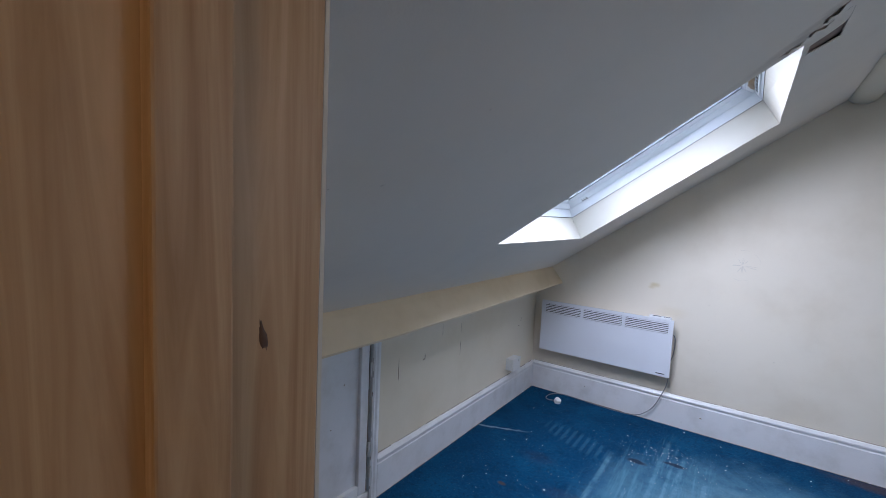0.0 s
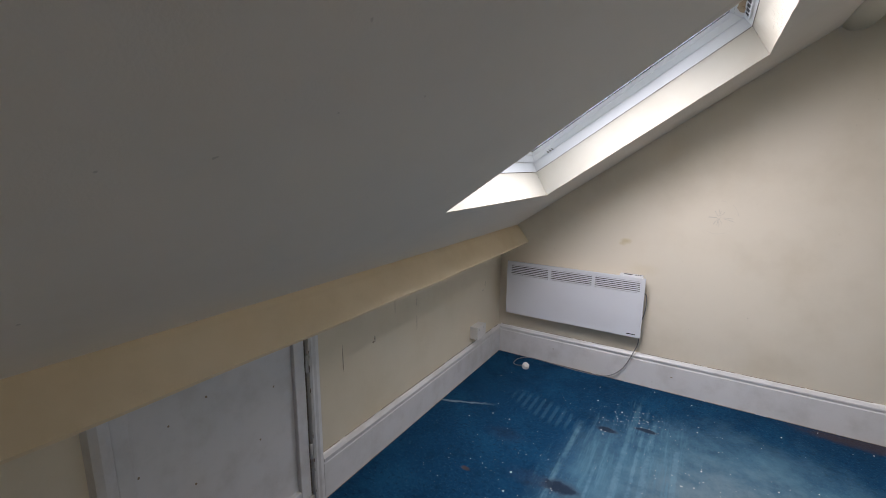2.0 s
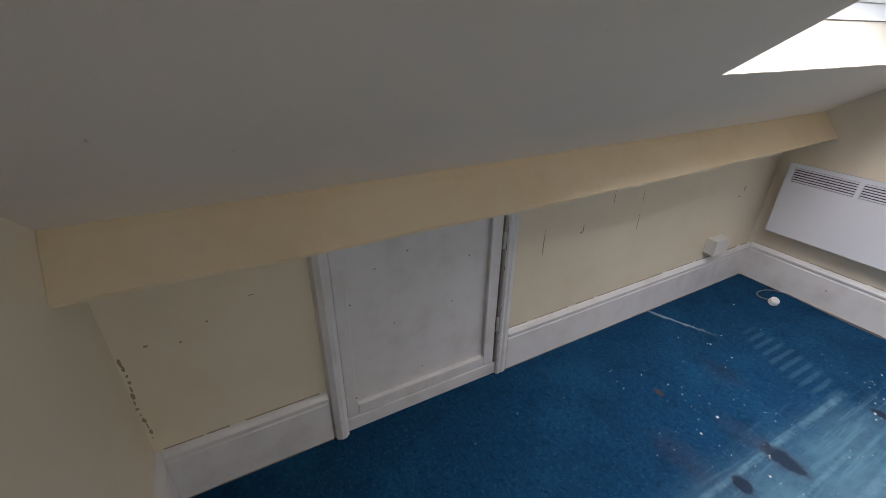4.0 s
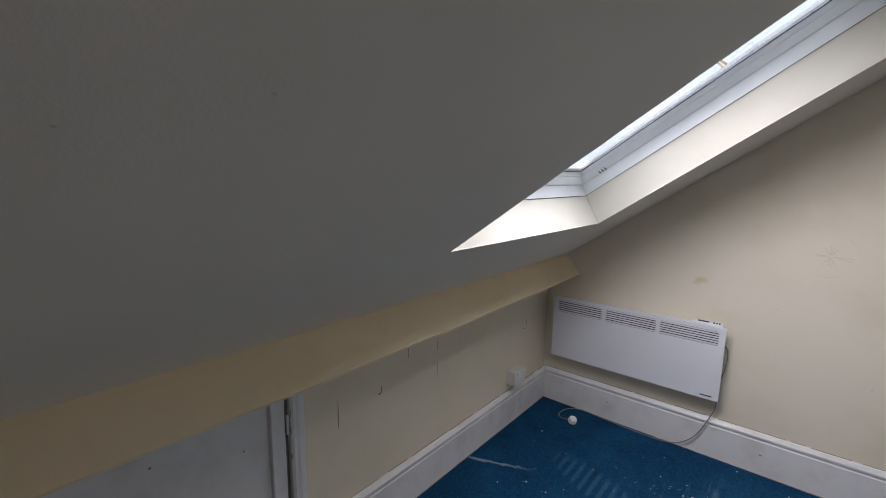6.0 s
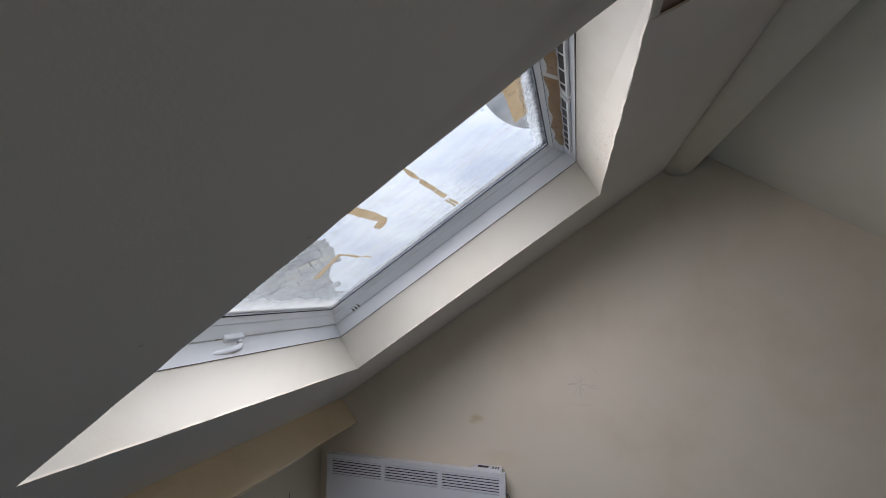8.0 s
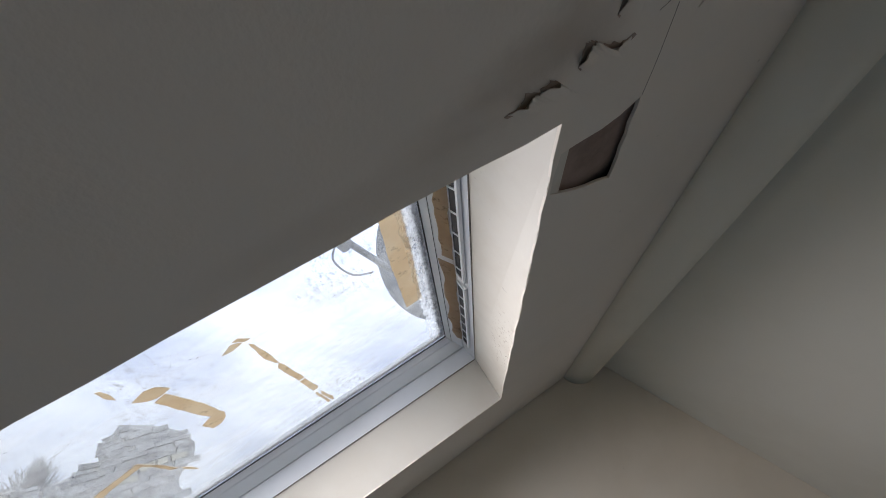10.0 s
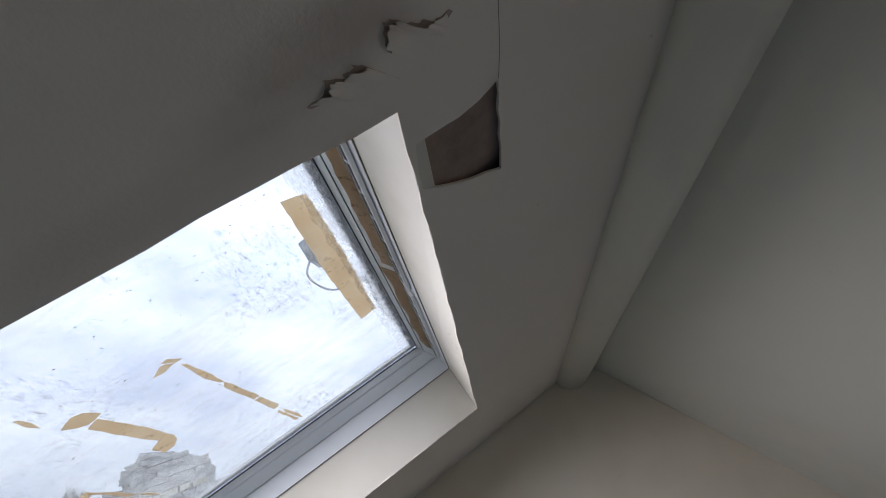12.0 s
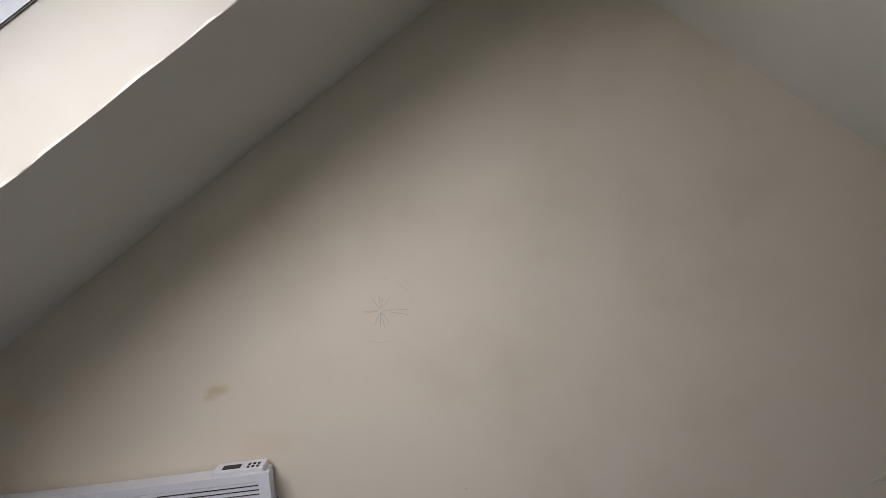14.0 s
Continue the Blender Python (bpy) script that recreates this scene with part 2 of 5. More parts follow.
def crumbling_render():
    """Pale render with lichen patches and a net of dark cracks."""
    m = Mat("weathered_render", 0.95)
    c = m.mix(m.mask(m.noise(5, 6, 0.7), 0.38, 0.64), (0.68, 0.68, 0.65), (0.40, 0.405, 0.40))
    c = m.mix(m.math("MULTIPLY", m.mask(m.noise(4.5, 4, 0.6, m.mapped((1, 1, 1), (0, 0, 0), (7, 3, 1))), 0.56, 0.7), 0.5), c, (0.62, 0.56, 0.40))
    for sc, off in ((3.2, 0.0), (6.5, 5.0)):
        ridge = m.math("ABSOLUTE", m.math("SUBTRACT", m.noise(sc, 5, 0.6, m.mapped((1, 1, 1.6), (0.4, 0.5, 0), (off, 1, 2))), 0.5))
        c = m.mix(m.math("MULTIPLY", m.math("SUBTRACT", 1.0, m.mask(ridge, 0.006, 0.035)), 0.85), c, (0.09, 0.09, 0.085))
    m.color(c)
    m.bump(m.noise(9, 6, 0.7), 0.8, 0.06)
    return m.m


M_STONE = crumbling_render()
M_LICHEN = painted("yellow_lichen_stone", (0.66, 0.61, 0.45), (0.50, 0.47, 0.38), 0.95, grain=30, patch=7, amount=0.8, bump=0.6, dist=0.02)
M_DISH = painted("grey_painted_metal", (0.15, 0.18, 0.23), (0.10, 0.12, 0.15), 0.5)
M_BRICKDUST = painted("bare_brown_plaster", (0.36, 0.22, 0.15), (0.28, 0.17, 0.11), 0.9, grain=80, patch=12, amount=0.7, bump=0.4)
M_BARE_SHADE = painted("bare_plaster_and_edge_shade", (0.42, 0.33, 0.26), (0.30, 0.22, 0.17), 0.9, grain=80, patch=20, amount=0.8, bump=0.4)
M_PAPER = painted("lifted_cream_wallpaper", (0.66, 0.61, 0.50), (0.54, 0.47, 0.35), 0.6, amount=0.4)
M_PENCIL = painted("pencil_scribble", (0.47, 0.44, 0.39), (0.55, 0.51, 0.44), 0.8)
M_MARK = painted("brown_scuff_and_shadow", (0.30, 0.24, 0.17), (0.42, 0.35, 0.26), 0.8)
M_KNOT = painted("pine_knot", (0.10, 0.05, 0.025), (0.16, 0.08, 0.04), 0.5)
M_CHIP = painted("plaster_crumbs", (0.7, 0.69, 0.66), (0.4, 0.38, 0.34), 0.8)
M_LEAF = painted("bare_twigs", (0.07, 0.075, 0.07), (0.05, 0.05, 0.05), 0.9)
M_ROOFS = painted("distant_slate", (0.16, 0.17, 0.18), (0.10, 0.11, 0.11), 0.8, grain=2, patch=0.2, amount=0.8)
M_GROUND = painted("distant_ground", (0.10, 0.11, 0.09), (0.15, 0.14, 0.12), 0.9, grain=1, patch=0.05, amount=0.8)
M_REVEAL = painted("white_reveal_paint", (0.72, 0.69, 0.61), (0.58, 0.52, 0.41), 0.5, amount=0.4)
M_GLOSS = painted("white_gloss_paint", (0.74, 0.73, 0.73), (0.52, 0.50, 0.47), 0.32, grain=90, patch=7, amount=0.55, bump=0.08)
M_UPVC = painted("white_window_plastic", (0.84, 0.86, 0.88), (0.68, 0.70, 0.71), 0.5, grain=60, patch=6, amount=0.3, bump=0.02)
M_HEATER = painted("white_enamel", (0.72, 0.73, 0.77), (0.62, 0.62, 0.64), 0.35, grain=300, patch=4, amount=0.2, bump=0.03)
M_SOCKET = painted("white_socket_plastic", (0.74, 0.73, 0.71), (0.6, 0.57, 0.5), 0.35, amount=0.3, bump=0.02)
M_GRIME_SHADE = painted("grime_and_gap_shade", (0.17, 0.145, 0.12), (0.30, 0.26, 0.21), 0.9, patch=30, amount=0.8)
M_SKIRT_DIRT = painted("grey_skirting_dirt", (0.36, 0.31, 0.25), (0.24, 0.20, 0.16), 0.9, patch=14, amount=0.9)
M_SPACER = painted("pale_spacer", (0.84, 0.81, 0.80), (0.70, 0.62, 0.57), 0.6, patch=9, amount=0.6)
# near-black for unlit depth; also colours the roof covering and cracks
M_DARK = painted("dark_void", (0.02, 0.018, 0.016), (0.03, 0.026, 0.02), 0.9)
M_GASKET_GAP = painted("black_rubber_and_gap_shade", (0.02, 0.02, 0.022), (0.04, 0.04, 0.04), 0.6)
M_GRILLE = painted("grey_heater_inside", (0.05, 0.046, 0.043), (0.03, 0.027, 0.025), 0.8)
M_CABLE = painted("grey_flex", (0.20, 0.20, 0.21), (0.14, 0.14, 0.14), 0.45)


def carpet_finish():
    m, sep, c, fine, mid, big = carpet()
    x, y = sep[0], sep[1]
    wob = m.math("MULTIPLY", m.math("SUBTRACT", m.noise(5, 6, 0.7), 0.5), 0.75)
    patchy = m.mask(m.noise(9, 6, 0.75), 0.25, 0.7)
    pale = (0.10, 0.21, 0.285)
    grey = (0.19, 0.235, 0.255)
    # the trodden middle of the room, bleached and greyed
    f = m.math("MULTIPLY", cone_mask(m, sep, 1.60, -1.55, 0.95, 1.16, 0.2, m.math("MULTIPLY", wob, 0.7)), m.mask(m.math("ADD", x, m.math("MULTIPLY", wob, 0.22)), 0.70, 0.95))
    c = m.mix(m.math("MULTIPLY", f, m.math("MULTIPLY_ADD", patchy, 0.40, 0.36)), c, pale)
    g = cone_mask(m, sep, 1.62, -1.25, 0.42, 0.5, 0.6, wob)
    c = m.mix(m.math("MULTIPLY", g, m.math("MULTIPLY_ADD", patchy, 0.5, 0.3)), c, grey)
    # long scuffed streaks that run down the room
    line_noise = m.noise(3.2, 5, 0.75, m.mapped((9.0, 0.5, 1)))
    band = cone_mask(m, sep, 1.12, -1.15, 0.34, 0.85, 0.3, wob)
    c = m.mix(m.math("MULTIPLY", m.mask(line_noise, 0.5, 0.66), m.math("MULTIPLY", band, 0.75)), c, pale)
    for lx, y0, y1, half in ((0.824, -2.1, -0.62, 0.011), (1.076, -1.75, -0.50, 0.012), (1.187, -1.9, -0.39, 0.011), (1.139, -1.4, -0.46, 0.007), (0.975, -1.9, -0.95, 0.007), (1.31, -1.9, -0.6, 0.012)):
        xl = m.math("ADD", x, m.math("MULTIPLY", m.math("SUBTRACT", mid, 0.5), 0.02))
        on = m.math("SUBTRACT", 1.0, m.mask(m.math("ABSOLUTE", m.math("SUBTRACT", xl, lx)), half * 0.5, half * 1.6))
        on = m.math("MULTIPLY", on, m.math("MULTIPLY", m.mask(y, y0, y0 + 0.2), m.math("SUBTRACT", 1.0, m.mask(y, y1 - 0.08, y1))))
        c = m.mix(m.math("MULTIPLY", on, m.math("MULTIPLY_ADD", patchy, 0.5, 0.05)), c, (0.15, 0.28, 0.36))
    # a ladder of short scuffs near the corner
    wave = m.math("SINE", m.math("MULTIPLY", m.math("ADD", x, m.math("MULTIPLY", mid, 0.012)), 2 * math.pi / 0.047))
    tilt = m.t.nodes.new("ShaderNodeCombineXYZ")
    m.link(x, tilt.inputs[0])
    m.link(m.math("ADD", y, m.math("MULTIPLY", m.math("SUBTRACT", x, 0.61), 0.33)), tilt.inputs[1])
    where = cone_mask(m, m.xyz(tilt.outputs[0]), 0.61, -0.645, 0.24, 0.10, 0.3, m.math("MULTIPLY", wob, 0.7))
    c = m.mix(m.math("MULTIPLY", m.math("MULTIPLY", m.mask(wave, -0.4, 0.9), where), 0.18), c, (0.11, 0.25, 0.35))
    # drag mark from the low wall
    drag = m.math("SUBTRACT", y, m.math("MULTIPLY_ADD", x, 0.43, -0.9))
    drag = m.math("ADD", drag, m.math("MULTIPLY", m.math("SUBTRACT", m.noise(18, 3), 0.5), 0.05))
    dm = m.math("MULTIPLY", m.math("SUBTRACT", 1.0, m.mask(m.math("ABSOLUTE", drag), 0.004, 0.014)), m.math("SUBTRACT", 1.0, m.mask(x, 0.18, 0.36)))
    c = m.mix(m.math("MULTIPLY", dm, 0.65), c, (0.3, 0.38, 0.42))
    # dark spills and rusty stains
    wob2 = m.math("MULTIPLY", m.math("SUBTRACT", m.noise(20, 5, 0.6), 0.5), 1.3)
    for sx, sy, rx, ry in ((0.962, -0.657, 0.042, 0.022), (0.868, -1.235, 0.070, 0.036), (0.854, -1.464, 0.036, 0.028), (0.977, -1.535, 0.058, 0.030), (1.165, -1.412, 0.048, 0.022), (1.104, -1.513, 0.028, 0.022),
                           (1.22, -1.40, 0.03, 0.016), (1.15, -0.55, 0.05, 0.016), (0.872, -1.95, 0.04, 0.032)):
        c = m.mix(m.math("MULTIPLY", cone_mask(m, sep, sx, sy, rx * 1.25, ry * 1.3, 0.35, wob2), 0.4), c, (0.05, 0.045, 0.06))
        c = m.mix(m.math("MULTIPLY", cone_mask(m, sep, sx, sy, rx, ry, 0.2, wob2), 0.78), c, (0.014, 0.022, 0.045))
    for sx, sy, rx, ry, k in ((0.72, -1.25, 0.09, 0.05, 0.10), (0.705, -1.544, 0.13, 0.06, 0.13), (0.55, -2.25, 0.05, 0.04, 0.12), (0.445, -1.351, 0.02, 0.012, 0.7), (2.25, -0.06, 0.34, 0.06, 0.6), (3.3, -0.05, 0.5, 0.04, 0.6), (0.5, -1.0, 0.1, 0.06, 0.08)):
        c = m.mix(m.math("MULTIPLY", cone_mask(m, sep, sx, sy, rx, ry, 0.5, wob2), k), c, (0.09, 0.055, 0.04))
    # lint and grit
    c = m.mix(m.math("MULTIPLY", m.mask(m.noise(240, 2, 0.6), 0.66, 0.74), 0.45), c, (0.34, 0.40, 0.44))
    m.color(c)
    m.bump(m.math("ADD", fine, m.math("MULTIPLY", mid, 0.6)), 0.6, 0.004)
    return m.m


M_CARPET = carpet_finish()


def pine():
    m = Mat("pine_wood", 0.5)
    v = m.mapped((14, 14, 0.8))
    g = m.noise(3.0, 5, 0.6, v, 1.2)
    c = m.ramp(g, [(0.3, (0.36, 0.215, 0.095)), (0.7, (0.60, 0.42, 0.24))])
    m.color(c)
    m.bump(g, 0.15, 0.001)
    return m.m


M_PINE = pine()


def glass():
    """Clear pane with rain streaks and specks of dirt on it."""
    m = Mat("window_glass")
    t = m.t
    out = t.nodes["Material Output"]
    t.nodes.remove(m.b)
    tr = t.nodes.new("ShaderNodeBsdfTransparent")
    tr.inputs["Color"].default_value = (0.86, 0.885, 0.92, 1)
    gl = t.nodes.new("ShaderNodeBsdfGlossy")
    gl.inputs["Roughness"].default_value = 0.03
    lw = t.nodes.new("ShaderNodeLayerWeight")
    lw.inputs["Blend"].default_value = 0.5
    gloss = m.math("ADD", m.math("MULTIPLY", m.math("POWER", lw.outputs["Facing"], 5.0), 0.6), 0.03)
    mx = t.nodes.new("ShaderNodeMixShader")
    t.links.new(gloss, mx.inputs[0])
    t.links.new(tr.outputs[0], mx.inputs[1])
    t.links.new(gl.outputs[0], mx.inputs[2])
    dirt = t.nodes.new("ShaderNodeBsdfDiffuse")
    dirt.inputs["Color"].default_value = (0.2, 0.2, 0.22, 1)
    specks = m.mask(m.noise(150, 2, 0.5), 0.71, 0.76)
    run = m.mask(m.noise(120, 4, 0.7, m.mapped((0.9, 0.35, 1), (0, 0, 0.5))), 0.52, 0.72)
    where = m.mask(m.noise(5.0, 4, 0.65, m.mapped((1.2, 0.5, 1), (0, 0, 0.5))), 0.47, 0.62)
    amount = m.math("ADD", m.math("MULTIPLY", specks, 0.7), m.math("MULTIPLY", m.math("MULTIPLY", run, where), 0.3))
    hz = m.xyz()
    haze = m.math("SUBTRACT", 1.0, m.mask(m.math("ADD", hz[0], m.math("MULTIPLY", m.noise(12, 5, 0.7), 0.10)), 0.15, 0.26))
    pale_dirt = t.nodes.new("ShaderNodeBsdfTranslucent")
    pale_dirt.inputs["Color"].default_value = (0.66, 0.64, 0.60, 1)
    mh = t.nodes.new("ShaderNodeMixShader")
    veil = m.math("MULTIPLY_ADD", m.mask(m.noise(7, 6, 0.75, m.mapped((0.5, 2.2, 1), (0, 0, 0.25))), 0.35, 0.75), 0.20, 0.12)
    t.links.new(m.math("MAXIMUM", m.math("MULTIPLY", haze, 0.55), veil), mh.inputs[0])
    t.links.new(mx.outputs[0], mh.inputs[1])
    t.links.new(pale_dirt.outputs[0], mh.inputs[2])
    mx = mh
    md = t.nodes.new("ShaderNodeMixShader")
    t.links.new(amount, md.inputs[0])
    t.links.new(mx.outputs[0], md.inputs[1])
    t.links.new(dirt.outputs[0], md.inputs[2])
    t.links.new(md.outputs[0], out.inputs["Surface"])
    return m.m


M_GLASS = glass()

# ---- building helpers ----
IDENT = Matrix.Identity(4)


def mesh_from(bm, name, material, smooth=False):
    me = bpy.data.meshes.new(name)
    bmesh.ops.recalc_face_normals(bm, faces=bm.faces)
    bm.to_mesh(me)
    bm.free()
    me.materials.append(material)
    if smooth:
        for p in me.polygons:
            p.use_smooth = True
    return me


def thing(name, bm, material, label, category, kind="", group="", m=IDENT, smooth=False):
    ob = new(name, mesh_from(bm, name, material, smooth))
    ob.matrix_world = m
    return tagged(ob, label, category, group, kind)


def empty_thing(name, label, category, kind="", group="", m=IDENT):
    ob = new(name)
    ob.empty_display_size = 0.1
    ob.matrix_world = m
    return tagged(ob, label, category, group, kind)


def part(name, bm, material, parent, label="", smooth=False):
    ob = new(name, mesh_from(bm, name, material, smooth))
    ob.parent = parent
    return tagged(ob, label)


def box(bm, x0, x1, y0, y1, z0, z1, bevel=0.0, seg=2):
    r = bmesh.ops.create_cube(bm, size=1)
    for v in r["verts"]:
        v.co = Vector((x0 + (v.co.x + 0.5) * (x1 - x0), y0 + (v.co.y + 0.5) * (y1 - y0), z0 + (v.co.z + 0.5) * (z1 - z0)))
    if bevel:
        es = list({e for v in r["verts"] for e in v.link_edges})
        bmesh.ops.bevel(bm, geom=es, offset=bevel, segments=seg, affect="EDGES", profile=0.5)
    return bm


def boxes(*args, bevel=0.0):
    bm = bmesh.new()
    for a in args:
        box(bm, *a, bevel=bevel)
    return bm


def prism(loop, axis, a, b, bm=None):
    """A solid with the outline loop (2D) pushed along an axis from a to b."""
    bm = bm or bmesh.new()

    def at(p, h):
        return {"x": (h, p[0], p[1]), "y": (p[0], h, p[1]), "z": (p[0], p[1], h)}[axis]

    lo = [bm.verts.new(at(p, a)) for p in loop]
    hi = [bm.verts.new(at(p, b)) for p in loop]
    bm.faces.new(lo)
    bm.faces.new(hi[::-1])
    n = len(loop)
    for i in range(n):
        bm.faces.new((lo[i], lo[(i + 1) % n], hi[(i + 1) % n], hi[i]))
    return bm


def sheet_with_holes(outer, holes, z0, z1):
    """A flat board in local XY between z0 and z1 with openings cut through it."""
    bm = bmesh.new()
    edges = []
    for loop in (outer, *holes):
        vs = [bm.verts.new((x, y, z0)) for x, y in loop]
        edges += [bm.edges.new((vs[i], vs[(i + 1) % len(vs)])) for i in range(len(vs))]
    bmesh.ops.triangle_fill(bm, use_beauty=True, use_dissolve=False, edges=edges)
    r = bmesh.ops.extrude_face_region(bm, geom=bm.faces[:])
    bmesh.ops.translate(bm, verts=[g for g in r["geom"] if isinstance(g, bmesh.types.BMVert)], vec=(0, 0, z1 - z0))
    return bm


def rough_loop(corners, step, amp, seed=3):
    """A closed outline through corners, with a slightly uneven line."""
    rnd = random.Random(seed)
    out = []
    n = len(corners)
    for i in range(n):
        a, b = Vector(corners[i]), Vector(corners[(i + 1) % n])
        k = max(1, int((b - a).length / step))
        d = (b - a).normalized()
        nrm = Vector((-d.y, d.x))
        for j in range(k):
            p = a.lerp(b, j / k)
            if j:
                p = p + nrm * rnd.uniform(-amp, amp)
            out.append((p.x, p.y))
    return out


def tube(points, radius, sides=8):
    """A round bar along a smooth line of points."""
    bm = bmesh.new()
    pts = [Vector(p) for p in points]
    rings = []
    for i, p in enumerate(pts):
        d = (pts[min(i + 1, len(pts) - 1)] - pts[max(i - 1, 0)]).normalized()
        side = d.cross(Vector((0.13, 0.21, 1))).normalized()
        up = side.cross(d).normalized()
        rings.append([bm.verts.new(p + (side * math.cos(a) + up * math.sin(a)) * radius) for a in [2 * math.pi * k / sides for k in range(sides)]])
    for r0, r1 in zip(rings, rings[1:]):
        for k in range(sides):
            bm.faces.new((r0[k], r0[(k + 1) % sides], r1[(k + 1) % sides], r1[k]))
    bm.faces.new(rings[0])
    bm.faces.new(rings[-1][::-1])
    return bm


def spline(ctrl, n=8):
    """Catmull-Rom points through ctrl."""
    c = [Vector(p) for p in ctrl]
    c = [c[0]] + c + [c[-1]]
    out = []
    for i in range(1, len(c) - 2):
        p0, p1, p2, p3 = c[i - 1:i + 3]
        for k in range(n):
            t = k / n
            out.append(0.5 * ((2 * p1) + (p2 - p0) * t + (2 * p0 - 5 * p1 + 4 * p2 - p3) * t * t + (3 * p1 - p0 - 3 * p2 + p3) * t ** 3))
    out.append(c[-2])
    return out


def turned(bm, m):
    bmesh.ops.transform(bm, matrix=m, verts=bm.verts)
    return bm


def blob(cx, cz, w, h, seed, plane="x", off=0.0006):
    """A small uneven scuff lying on a wall."""
    rnd = random.Random(seed)
    pts = []
    for i in range(12):
        a = 2 * math.pi * i / 12
        r = rnd.uniform(0.6, 1.15)
        pts.append((cx + math.cos(a) * w * r, cz + math.sin(a) * h * r))
    if plane == "x":
        return prism(pts, "x", -0.0002, off)
    return prism(pts, "y", -off, 0.0002)


# ---- plan ----
SOUTH = -3.155      # room face of the door wall
EAST = 3.85         # low wall opposite
PITCH = math.atan2(0.649, 0.951)
CP, SP = math.cos(PITCH), math.sin(PITCH)
LU = 1.151          # roof-window opening up the slope
WY0, WY1 = -1.671, -0.552
MS = Matrix(((CP, 0, -SP, 0.51), (0, 1, 0, 0), (SP, 0, CP, 1.276), (0, 0, 0, 1)))  # slope frame: u up the slope, y, d outward
RIDGE_X = 1.85
U_RIDGE = (RIDGE_X - 0.51) / CP
U_EAVE = (-0.06 - 0.51) / CP

# ---- structure ----
fl = bmesh.new()
box(fl, -0.14, EAST + 0.12, -4.9, 0.12, -0.2, 0.0)
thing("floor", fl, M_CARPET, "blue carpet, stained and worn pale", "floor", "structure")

thing("wall_north", prism([(-0.1, 0), (3.95, 0), (3.95, 1.0), (1.9, 2.5), (1.8, 2.5), (-0.1, 1.3)], "y", 0.0, 0.12), M_NORTH,
      "cream painted gable wall with scratches and stains", "wall", "structure")
HY0, HY1, HZ = -2.575, -1.905, 0.86   # hatch opening in the low wall
thing("wall_west", boxes((-0.1, 0, HY1, 0, 0, 1.15), (-0.1, 0, SOUTH, HY0, 0, 1.15), (-0.1, 0, HY0, HY1, HZ, 1.15)), M_WALL,
      "low cream painted wall under the slope", "wall", "structure")
thing("wall_east", boxes((EAST, EAST + 0.1, -4.9, 0, 0, 1.2)), M_WALL, "low cream painted wall", "wall", "structure")
DX0, DX1 = 1.158, 1.97                 # doorway
S0 = SOUTH - 0.165
thing("wall_south", prism([(-0.1, 0), (DX0 - 0.03, 0), (DX0 - 0.03, 2.03), (DX1 + 0.03, 2.03), (DX1 + 0.03, 0), (3.95, 0), (3.95, 1.0), (1.9, 2.5), (1.8, 2.5), (-0.1, 1.3)],
      "y", S0, SOUTH), M_WALL, "cream painted wall with a doorway", "wall", "structure")
# landing behind the doorway
thing("landing_wall", boxes((-0.1, EAST, -4.9, -4.8, 0, 2.4), (0.6, 0.7, -4.8, S0, 0, 2.4), (2.6, 2.7, -4.8, S0, 0, 2.4)), M_WALL,
      "cream painted landing walls", "wall", "structure")
thing("landing_ceiling", boxes((0.6, 2.7, -4.8, S0, 2.3, 2.36)), M_CEIL, "white landing ceiling", "ceiling", "structure")

def landing_light():
    l = empty_thing("ceiling_light", "plain round white ceiling light on the landing", "ceiling light", m=pose(1.65, -4.1, 2.3))
    bm = bmesh.new()
    bmesh.ops.create_cone(bm, cap_ends=True, segments=28, radius1=0.13, radius2=0.15, depth=0.05)
    turned(bm, Matrix.Translation((0, 0, -0.025)))
    part("base", bm, M_UPVC, l)


landing_light()
bulb_data = bpy.data.lights.new("landing_bulb", "POINT")
bulb_data.energy = 8.5
bulb_data.color = (1.0, 0.66, 0.36)
bulb_data.shadow_soft_size = 0.08
bulb = new("landing_bulb", bulb_data)
bulb.location = (1.65, -4.1, 2.14)

# west slope, with the roof-window opening and a torn hole beside it
win_loop = rough_loop([(0, WY0), (0.25, WY0 - 0.006), (0.55, WY0 - 0.010), (0.85, WY0 - 0.008), (LU + 0.014, WY0), (LU, WY1), (0, WY1)], 0.045, 0.0022, 5)
hole_loop = rough_loop([(1.2760, -1.6446), (1.2752, -1.5178), (1.2322, -1.5321), (1.1918, -1.5502), (1.1695, -1.5628), (1.1693, -1.5939), (1.1734, -1.6257), (1.1906, -1.6274), (1.2265, -1.6281), (1.2504, -1.6333)], 0.016, 0.0016, 8)
crack_loop = [(1.3106, -1.7242), (1.3169, -1.7301), (1.3181, -1.7375), (1.3211, -1.7422), (1.3443, -1.7432), (1.3703, -1.7456), (1.3921, -1.7459), (1.424, -1.7446), (1.3921, -1.7409), (1.3703, -1.7389), (1.3443, -1.7383), (1.3228, -1.7401), (1.3198, -1.7371), (1.319, -1.7293), (1.3135, -1.7229)]
thing("ceiling_west", sheet_with_holes([(U_EAVE, SOUTH), (U_RIDGE, SOUTH), (U_RIDGE, 0.0), (U_EAVE, 0.0)], [win_loop, hole_loop, crack_loop], 0.0, 0.004), M_CEIL_WEST,
      "white plastered sloping ceiling with a torn hole and cracks", "ceiling", "structure", m=MS)

